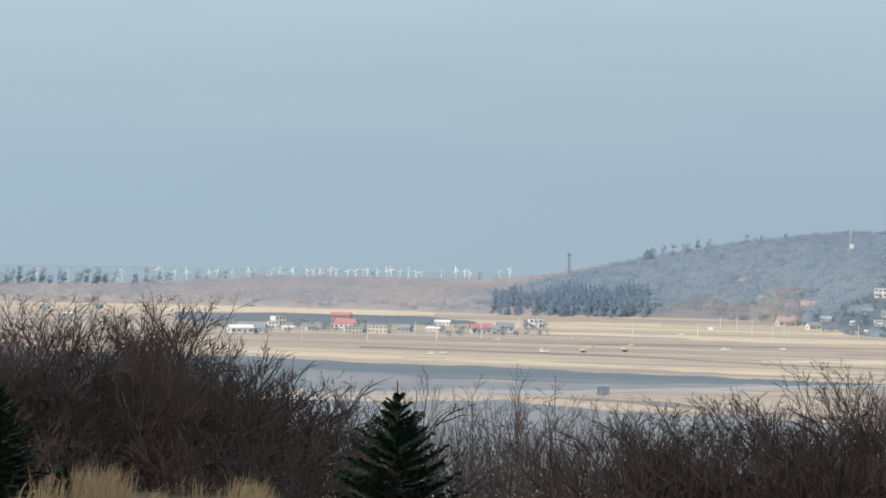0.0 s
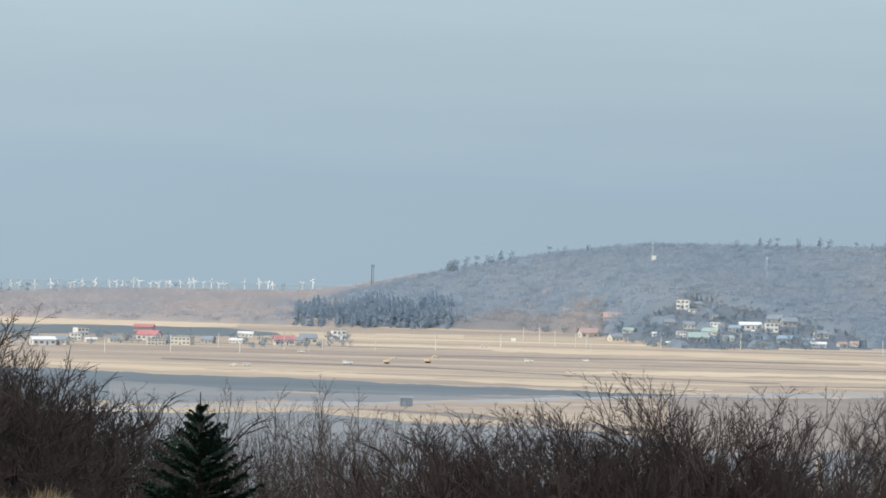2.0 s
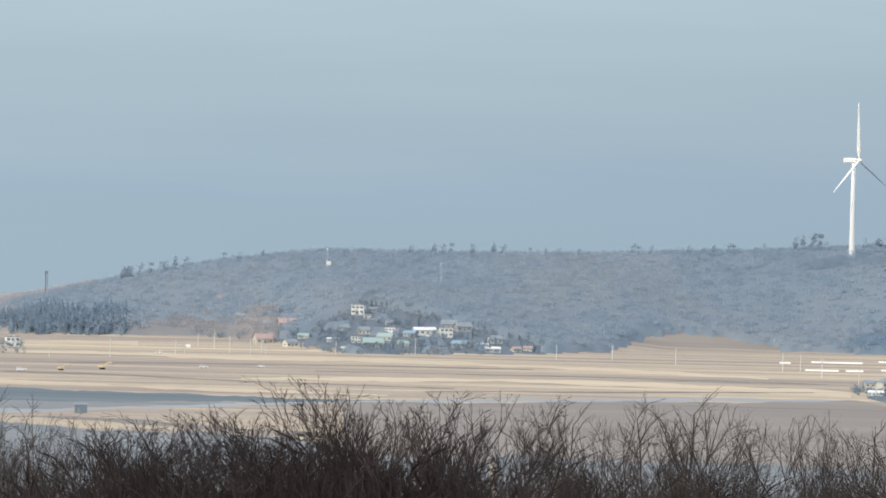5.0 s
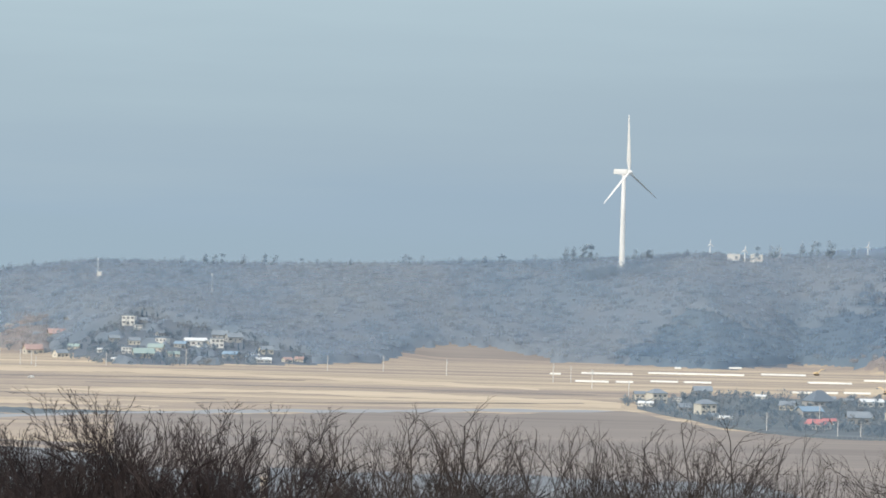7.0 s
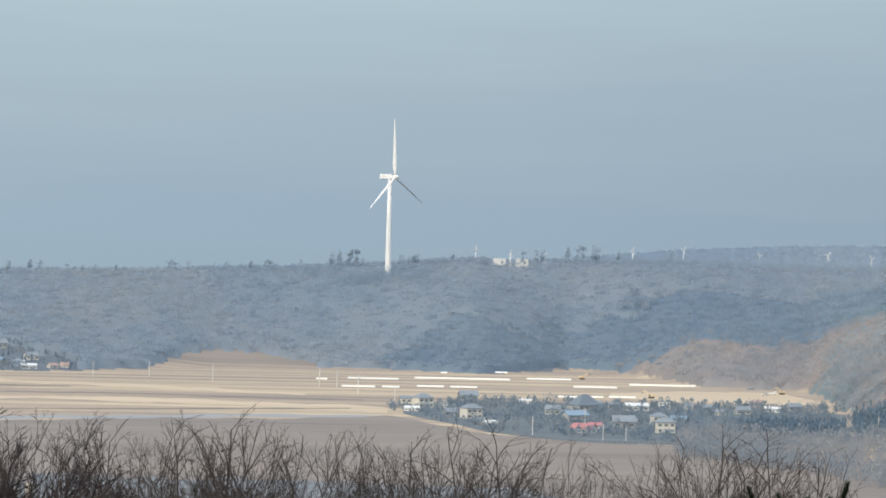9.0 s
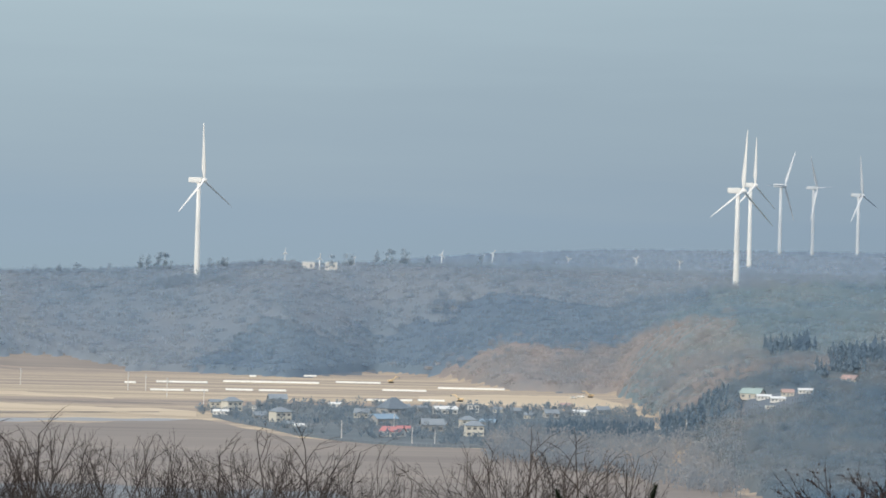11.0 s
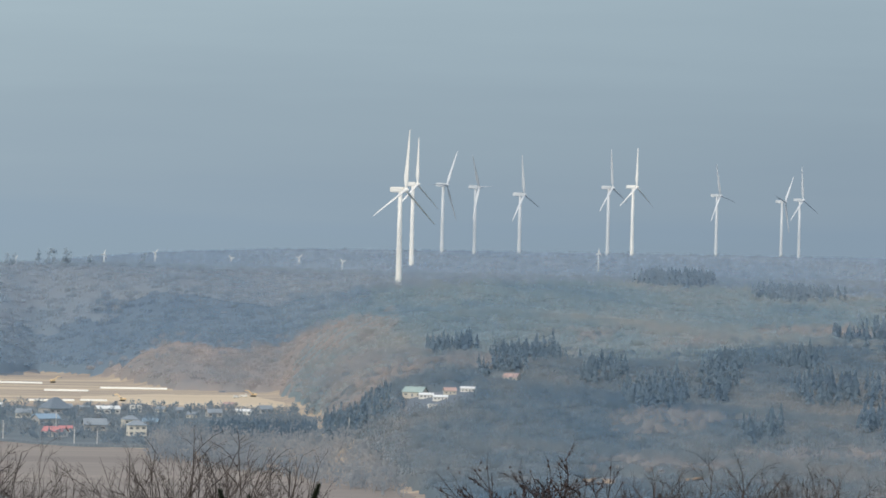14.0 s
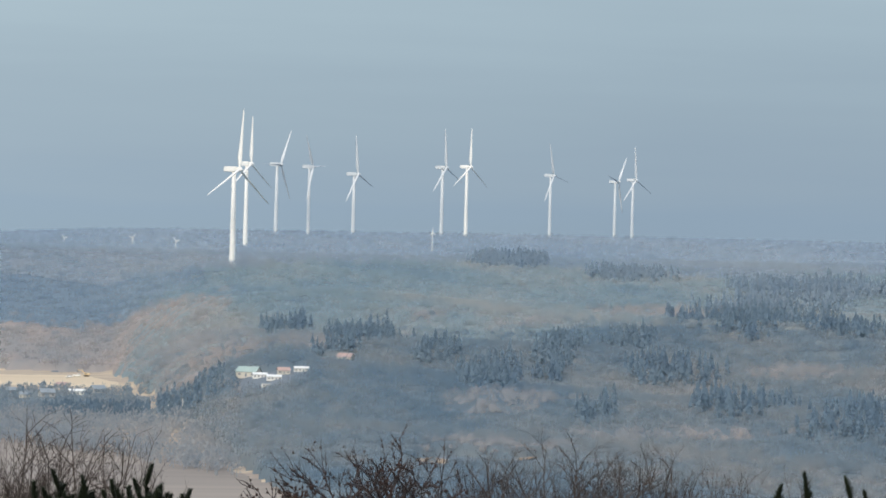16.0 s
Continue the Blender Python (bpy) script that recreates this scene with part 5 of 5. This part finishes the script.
# ---- trees on the near hillside ----
def bare_tree_mesh(seed, height, spread, stems, levels, thick, up=0.5, fork=(2, 4), least=0.0028, angle=0.6):
    """Tapering three-sided limbs that fork at narrow angles again and again; returns limbs and twigs."""
    rnd = random.Random(seed)
    parts = [([], []), ([], [])]

    def ring(verts, p, way, r):
        side = way.cross(Vector((0.3, 0.9, 0.2))).normalized()
        other = way.cross(side)
        base = len(verts)
        for c in (0.0, 2.094, 4.189):
            verts.append(tuple(p + side * r * math.cos(c) + other * r * math.sin(c)))
        return base

    def limb(a, way, length, r0, r1, level):
        """A bent, tapering limb; the last twigs run out to a point."""
        verts, faces = parts[0 if level < 2 else 1]
        steps = 4 if level == 0 else 3 if level == 1 else 2 if level < 4 else 1
        bend = 0.16
        p, track = Vector(a), []
        b0 = ring(verts, p, way, max(r0, least))
        for s in range(1, steps + 1):
            way = (way + Vector((rnd.uniform(-bend, bend), rnd.uniform(-bend, bend), rnd.uniform(-bend, bend) + 0.03))).normalized()
            track.append((p, way))
            p = p + way * length / steps
            if level == levels:
                verts.append(tuple(p))
                faces.extend([b0 + k, b0 + (k + 1) % 3, b0 + 3] for k in range(3))
                break
            b1 = ring(verts, p, way, max(r0 + (r1 - r0) * s / steps, least))
            faces.extend([b0 + k, b0 + (k + 1) % 3, b1 + (k + 1) % 3, b1 + k] for k in range(3))
            b0 = b1
        track.append((p, way))
        return track

    def grow(a, way, length, r, level):
        track = limb(a, way, length, r, r * 0.6, level)
        if level >= levels:
            return
        n = rnd.randint(*fork) + (1 if level == 0 else 0)
        for i in range(n):
            s = 1.0 if i == 0 else rnd.uniform(0.3, 1.0)
            j = min(int(s * (len(track) - 1)), len(track) - 2)
            f = s * (len(track) - 1) - j
            p, w = track[j][0].lerp(track[j + 1][0], f), track[min(j + 1, len(track) - 1)][1]
            out = Vector((rnd.gauss(0, 1), rnd.gauss(0, 1), rnd.gauss(0, 1)))
            out = (out - w * out.dot(w)).normalized()
            child = (w + out * angle * (rnd.uniform(0.2, 0.7) if i == 0 else rnd.uniform(0.6, 1.3)) + Vector((0, 0, up * 0.3))).normalized()
            grow(p, child, length * (rnd.uniform(0.55, 0.8) if level < 2 else rnd.uniform(0.46, 0.7)), r * (0.66 if i == 0 else 0.54), level + 1)

    for _ in range(stems):
        ang = rnd.uniform(0, 6.283)
        lean = rnd.uniform(0.1, 1.0) * spread
        way = Vector((math.cos(ang) * lean, math.sin(ang) * lean, 1)).normalized()
        grow((math.cos(ang) * 0.02, math.sin(ang) * 0.02, -0.2), way, height * rnd.uniform(0.26, 0.36) * (1 - 0.2 * lean), thick * rnd.uniform(0.6, 1.0), 0)
    return parts


def plant(name, parts, label, materials, category="tree"):
    top = new(name)
    tagged(top, label, category)
    for part_name, (verts, faces), material in zip(("trunk", "crown"), parts, materials):
        mesh_object(part_name, verts, faces, material, top)
    return top



def grown(name, seeds, label, materials, category, height, twig=0.0037, **shape):
    """Variants of one plant, scaled so that the top stands at height."""
    out = []
    for s in seeds:
        tops = sorted(v[2] for v in bare_tree_mesh(s, height, **shape)[1][0])
        peak = tops[int(len(tops) * 0.985)]
        k = height / peak
        parts = bare_tree_mesh(s, height, **{**shape, "thick": shape["thick"] / k}, least=twig / k)
        wide = sorted(math.hypot(v[0], v[1]) for v in parts[1][0])
        wide = wide[int(len(wide) * 0.965)] * k

        def drawn_in(x, y, z):
            x, y, z = x * k, y * k, z * k
            f = min(1.0, (wide + 0.2 * (math.hypot(x, y) - wide)) / max(math.hypot(x, y), wide))
            return (x * f, y * f, min(z, height + 0.5 * (z - height)))

        parts = [([drawn_in(*v) for v in verts], faces) for verts, faces in parts]
        out.append((parts, name, label, materials, category, height))
    return out


def place_plants(variants, spots, rng, group):
    """spots: azimuth, distance, elevation of the top in degrees, width over height."""
    made = {}
    for i, (az, dist, top_el, wide) in enumerate(spots):
        k = i % len(variants)
        parts, name, label, materials, category, height = variants[k]
        x, y = on_plan(az, dist)
        z = ground_z(az, dist)
        s = max(0.3, (EYE_Z + dist * math.tan(radians(top_el - 0.1)) - z) / height)
        m = Matrix.Translation((x, y, z)) @ Matrix.Rotation(rng.uniform(0, 6.28), 4, "Z") @ Matrix.Diagonal((s * wide, s * wide, s, 1))
        if k not in made:
            made[k] = plant(name, parts, label, materials, category)
            tagged(made[k], group=group)
            made[k].matrix_basis = m
        else:
            c = copy_thing(made[k], Matrix())
            c.matrix_basis = m


def thicket_row(variants, az0, az1, step, dist, el, wide, rng):
    return [(az + rng.uniform(-0.15, 0.15), dist + rng.uniform(-2, 2), el + rng.uniform(-0.1, 0.1), wide) for az in np.arange(az0, az1, step)]


def young_spruce(height, seed, label):
    rnd = random.Random(seed)
    top = new("spruce")
    tagged(top, label, "tree", "young spruces")
    part("trunk", rod(0.05, 0.012, height * 0.96, 6), TWIG, top)
    part("leader", rod(0.012, 0.005, height * 0.1, 5), TWIG_RED, top, m=pose(0, 0, height * 0.94))
    verts, faces = [], []

    def needles(a, b2, width):
        """A flat spray of needles between two points."""
        along = b2 - a
        side = along.cross(Vector((0, 0, 1))).normalized()
        n = max(5, int(along.length / 0.02))
        for i in range(n):
            s = i / n
            p = a + along * s
            w = width * (1 - 0.75 * s)
            for sg in (-1, 1, 0.3):
                tip = p + along.normalized() * w * 0.7 + side * w * sg + Vector((0, 0, rnd.uniform(-0.6, 0.7) * w))
                b0 = len(verts)
                verts.extend((tuple(p), tuple(p + along.normalized() * 0.028 + Vector((0, 0, 0.01))), tuple(tip)))
                faces.append([b0, b0 + 1, b0 + 2])

    for k in range(150):
        f = (k + 0.5) / 150
        f = f ** 0.85
        z = height * (0.965 - 0.94 * f) + rnd.uniform(-0.03, 0.03)
        a = k * 2.4 + rnd.uniform(-0.4, 0.4)
        length = (0.05 + 1.12 * f ** 0.92 * height * 0.5) * rnd.uniform(0.55, 1.1)
        rise = 0.75 - 0.75 * f + rnd.uniform(-0.12, 0.12)
        base = Vector((0, 0, z))
        mid = base + Vector((math.cos(a), math.sin(a), rise * 0.7)) * length * 0.55
        end = mid + Vector((math.cos(a), math.sin(a), rise + 0.15)) * length * 0.45
        needles(base, mid, 0.04 + 0.07 * f)
        needles(mid, end, 0.035 + 0.06 * f)
        for q in (0.35, 0.5, 0.65, 0.8, 0.92):
            for sg in (-1, 1):
                o = base.lerp(mid, q / 0.6) if q < 0.6 else mid.lerp(end, (q - 0.6) / 0.4)
                w2 = a + sg * rnd.uniform(0.55, 0.85)
                needles(o, o + Vector((math.cos(w2), math.sin(w2), rise * 0.8)) * length * 0.45 * (1.15 - q), 0.03 + 0.05 * f)
    mesh_object("crown", verts, faces, SPRUCE, top)
    return top


def young_pine(height, seed, shoots, label):
    """Upright shoots, each a brush of long needles."""
    rnd = random.Random(seed)
    top = new("pine")
    tagged(top, label, "tree", "young pines")
    part("trunk", rod(0.06, 0.03, height * 0.7, 6), TWIG, top)
    verts, faces = [], []
    for k in range(shoots * 3):
        a, out = rnd.uniform(0, 6.28), rnd.uniform(0.05, 0.85) * (1 if k else 0)
        if k < shoots:
            tip_z = height * (1 - 0.3 * out - rnd.uniform(0, 0.14) * (1 if k else 0))
        else:
            tip_z = height * rnd.uniform(0.6, 0.85)
        long = rnd.uniform(0.24, 0.4)
        tip = Vector((math.cos(a) * out, math.sin(a) * out, tip_z))
        base = tip - Vector((math.cos(a) * 0.12, math.sin(a) * 0.12, long))
        for i in range(280):
            s = i / 280
            p = base.lerp(tip, s)
            b = rnd.uniform(0, 6.28)
            ln = 0.13 * (1.0 - 0.55 * s) * rnd.uniform(0.7, 1.15)
            d = Vector((math.cos(b), math.sin(b), 1.1)) * ln
            side = Vector((-math.sin(b), math.cos(b), 0)) * 0.009
            b0 = len(verts)
            verts.extend((tuple(p - side), tuple(p + side), tuple(p + d)))
            faces.append([b0, b0 + 1, b0 + 2])
    mesh_object("crown", verts, faces, PINE_NEEDLE, top)
    return top


def set_by_top(ob, az, dist, top_el, height, wide=1.0):
    z = ground_z(az, dist)
    s = (EYE_Z + dist * math.tan(radians(top_el)) - z) / height
    ob.matrix_basis = Matrix.Translation((*on_plan(az, dist), z)) @ Matrix.Diagonal((s * wide, s * wide, s, 1))


def dry_grass(rng):
    """Tufts of tall straw-coloured grass on the near slope."""
    verts, faces = [], []
    for _ in range(150):
        az, dist = rng.choice((rng.uniform(-16.75, -15.7), rng.uniform(-16.6, -15.8), rng.uniform(-14.05, -13.85), rng.uniform(-17, -14.5))), rng.uniform(60, 74)
        if patchy(np.array(az), np.array(dist), 0.45, 1.6, 1.0) < 0.1:
            continue
        x0, y0 = on_plan(az, dist)
        z0 = ground_z(az, dist) - 0.05
        tall = rng.uniform(0.35, 1.15) * (1.0 if az < -15.4 else 0.75)
        for _ in range(34):
            x, y = x0 + rng.gauss(0, 0.14), y0 + rng.gauss(0, 0.14)
            h = rng.uniform(0.2, 0.75) * tall
            bx, by = rng.gauss(0.06, 0.14), rng.gauss(0, 0.12)
            w = rng.uniform(0.003, 0.007)
            b0 = len(verts)
            verts.extend(((x - w, y, z0), (x + w, y, z0), (x + bx * 0.4 - w, y + by * 0.4, z0 + h * 0.65), (x + bx * 0.4 + w, y + by * 0.4, z0 + h * 0.65), (x + bx, y + by, z0 + h)))
            faces.extend(([b0, b0 + 1, b0 + 3, b0 + 2], [b0 + 2, b0 + 3, b0 + 4]))
    return tagged(mesh_object("grass", verts, faces, GRASS_DRY), "tall straw-coloured dry grass on the near slope", "grass", kind="stuff")


def alder(az, dist, top_el, seed):
    parts = bare_tree_mesh(seed, 3.2, spread=1.0, stems=6, levels=5, thick=0.03, up=0.05, fork=(3, 4), least=0.0042, angle=0.85)
    peak = sorted(v[2] for v in parts[1][0])[-20]
    rnd = random.Random(seed)
    tree = plant("alder", parts, "leafless alder hung with small dark cones", (TWIG, TWIG), "tree")
    verts, faces = [], []
    for v in rnd.sample([q for q in parts[1][0] if q[2] > peak * 0.45], 1300):
        c = Vector(v)
        r, b0 = 0.011, len(verts)
        verts.extend(tuple(c + Vector(o) * r) for o in ((1, 0, 0), (0, 1, 0), (-1, 0, 0), (0, -1, 0), (0, 0, 1.5), (0, 0, -1.5)))
        for k in range(4):
            faces.extend(([b0 + k, b0 + (k + 1) % 4, b0 + 4], [b0 + (k + 1) % 4, b0 + k, b0 + 5]))
    tagged(mesh_object("catkin", verts, faces, CATKIN, tree), kind="stuff")
    set_by_top(tree, az, dist, top_el, peak, 1.05)
    return tree


def build_foreground():
    rng = random.Random(11)
    shape = dict(spread=0.95, stems=6, levels=6, thick=0.042, up=0.14, fork=(2, 4), angle=0.78)
    dark = grown("bare_shrub", (1, 2, 3), "dense dark-brown leafless shrub with upswept twigs", (TWIG, TWIG), "shrub", 3.3, twig=0.0042, **shape)
    place_plants(dark, [(-17.6, 80, -2.0, 1), (-17.0, 84, -1.85, 1), (-16.3, 79, -1.83, 1), (-15.7, 83, -1.8, 1), (-15.1, 80, -1.83, 1), (-14.7, 84, -1.95, 0.9), (-14.2, 80, -2.4, 1), (-13.6, 82, -2.7, 1.2),
                        (-13.0, 84, -2.75, 1.2), (-16.1, 88, -2.2, 1.2), (-15.4, 77, -2.3, 1.0), (-16.6, 77, -2.4, 1.0), (-17.3, 78, -2.4, 1.0), (-14.5, 78, -2.6, 1.0)], rng, "dark shrubs on the hillside")
    place_plants(dark, [(-9.2, 92, -3.35, 1.0), (-8.75, 90, -3.25, 1.0), (-8.3, 93, -3.12, 1.0), (-7.8, 90, -3.18, 1.0), (-7.3, 92, -3.12, 1.0), (-6.8, 90, -3.08, 1.0), (-6.4, 92, -2.92, 0.9),
                        (-5.95, 90, -2.72, 0.8), (-5.45, 92, -2.64, 0.8), (-4.95, 89, -2.72, 0.8), (-4.4, 91, -2.74, 0.8), (-3.95, 90, -2.78, 0.75), (-6.1, 88, -3.0, 0.9), (-5.2, 88, -3.0, 0.9), (-4.2, 88, -3.0, 0.9), (-8.5, 88, -3.4, 1.0), (-7.5, 88, -3.4, 1.0)], rng, "dark shrubs on the hillside")
    low = grown("thicket", (6, 7), "low tangled brown thicket of fine twigs", (TWIG, TWIG), "shrub", 1.6, twig=0.0056, spread=1.5, stems=7, levels=4, thick=0.013, up=0.15, fork=(2, 3), angle=0.8)
    spots = thicket_row(low, -17.6, -12.3, 0.45, 78, -2.75, 1.3, rng) + thicket_row(low, -17.4, -12.1, 0.45, 84, -2.6, 1.3, rng) + thicket_row(low, -17.5, -12.4, 0.5, 75, -3.4, 1.2, rng)
    spots = [(a, d, e - max(0, (a + 14.6) * 0.33), w) for a, d, e, w in spots]
    spots += thicket_row(low, -17.2, -12.6, 0.5, 73, -3.95, 1.3, rng)
    spots += thicket_row(low, -17.6, -14.4, 0.33, 86, -2.2, 0.8, rng)
    spots += [(az, 85, np.interp(az, [-14.4, -13.5, -12.4], [-2.45, -2.8, -3.2]) + rng.uniform(-0.08, 0.08), 1.0) for az in np.arange(-14.4, -12.3, 0.3)]
    spots += thicket_row(low, -9.3, -3.6, 0.3, 88, -3.45, 1.2, rng) + thicket_row(low, -6.4, -3.7, 0.45, 92, -3.2, 1.1, rng) + thicket_row(low, -12.2, -9.3, 0.6, 93, -3.95, 1.2, rng)
    spots += thicket_row(low, -3.3, -0.3, 0.42, 97, -3.8, 0.9, rng) + thicket_row(low, 1.2, 3.0, 0.45, 97, -3.85, 0.9, rng) + thicket_row(low, 5.0, 7.0, 0.5, 97, -3.85, 0.9, rng) + thicket_row(low, 11.9, 15.6, 0.5, 97, -3.8, 0.9, rng)
    place_plants(low, spots, rng, "thickets on the hillside")
    grey = grown("bare_tree", (21, 22, 23), "slender grey-brown leafless young tree", (TWIG_LIGHT, TWIG_LIGHT), "tree", 4.2, twig=0.0031, spread=0.75, stems=5, levels=5, thick=0.046, up=0.04, fork=(3, 4), angle=0.85)
    fuller = lambda spots: [(az, dist, el + 0.05, wide * 1.2) for az, dist, el, wide in spots]
    place_plants(grey, fuller([(-12.2, 97, -3.05, 0.55), (-11.6, 96, -3.0, 0.55), (-11.1, 98, -3.05, 0.55), (-10.7, 95, -3.1, 0.55), (-10.3, 98, -2.95, 0.55), (-9.9, 96, -3.05, 0.55), (-9.5, 98, -3.2, 0.55),
                        (-3.1, 100, -3.15, 0.75), (-2.6, 99, -3.05, 0.75), (-2.0, 101, -2.9, 0.8), (-1.5, 98, -2.95, 0.8), (-1.05, 101, -2.85, 0.8), (-0.55, 99, -3.0, 0.75), (-0.2, 100, -3.3, 0.65)]), rng, "bare young trees on the slope")
    place_plants(grey, fuller([(0.5, 96, -3.02, 0.7), (0.95, 101, -3.13, 0.6), (1.4, 99, -3.1, 0.7), (1.8, 100, -3.05, 0.8), (2.2, 98, -3.0, 0.8), (2.75, 101, -2.96, 0.8), (3.2, 99, -3.25, 0.6), (3.8, 100, -3.12, 0.4), (4.4, 99, -3.4, 0.6),
                        (5.3, 99, -3.0, 0.8), (5.9, 101, -3.0, 0.8), (6.35, 98, -2.95, 0.8), (6.8, 100, -3.05, 0.7)]), rng, "bare young trees on the slope")
    place_plants(grey, fuller([(12.2, 100, -3.3, 0.8), (12.8, 98, -3.08, 0.8), (13.3, 101, -3.08, 0.8), (13.8, 99, -3.1, 0.8), (14.3, 100, -3.2, 0.8), (14.8, 99, -3.3, 0.7), (15.3, 101, -3.25, 0.6)]), rng, "bare young trees on the slope")
    alder(10.15, 92, -2.9, 31)
    alder(10.85, 94, -3.0, 32)
    set_by_top(young_spruce(2.1, 1, "young dark-green spruce with a bare leader"), -11.96, 72, -2.98, 2.1)
    set_by_top(young_spruce(2.1, 2, "dark-green spruce at the thicket's edge"), -17.35, 64, -3.0, 2.1)
    set_by_top(young_spruce(1.2, 3, "small dark-green spruce in dry grass"), -16.45, 66, -4.1, 1.2)
    for i, (az, el, shoots) in enumerate(((6.2, -3.52, 15), (6.6, -3.6, 14), (7.0, -3.64, 14), (7.55, -3.42, 11), (7.3, -3.62, 12), (5.95, -3.68, 12))):
        set_by_top(young_pine(2.0, 40 + i, shoots, "young dark pine with upright needle-clad shoots"), az, 72, el, 2.0, 0.8)
    for i, (az, el, shoots) in enumerate(((16.4, -3.33, 8), (16.95, -3.38, 8), (16.1, -3.5, 7), (17.2, -3.55, 7))):
        set_by_top(young_pine(2.0, 60 + i, shoots, "young dark pine with upright needle-clad shoots"), az, 66, el, 2.0, 0.7)
    dry_grass(rng)


build_foreground()


# ---- birches on the low hill ----
def birch(seed):
    rng = np.random.default_rng(seed)
    top = new("birch")
    tagged(top, "slender leafless birch with a white trunk on the hillside", "tree", "hillside birches")
    part("trunk", rod(0.22, 0.06, 9.0, 6), HAZED_WHITE, top)
    bits = 60
    r = rng.normal(size=(bits, 3)) * [0.8, 0.8, 1.9] + [0, 0, 8.2]
    tri = (r[:, None] + rng.normal(size=(bits, 3, 3)) * [0.2, 0.2, 0.5]).reshape(-1, 3)
    mesh_object("crown", tri, np.arange(len(tri)).reshape(-1, 3), VILLAGE_WOOD, top)
    return top


def build_birches():
    rnd, first = random.Random(9), None
    for az in (13.62, 13.69, 13.78, 13.83, 13.95, 14.02, 14.1, 14.2, 12.95, 15.05, 15.62):
        d = 2035 + rnd.uniform(-8, 14)
        ob = birch(3) if first is None else copy_thing(first, Matrix())
        first = first or ob
        s = rnd.uniform(0.75, 1.1)
        ob.matrix_basis = Matrix.Translation((*on_plan(az, d), ground_z(az, d) - 0.3)) @ Matrix.Rotation(rnd.uniform(-0.06, 0.06), 4, "X") @ Matrix.Scale(s, 4)


build_birches()
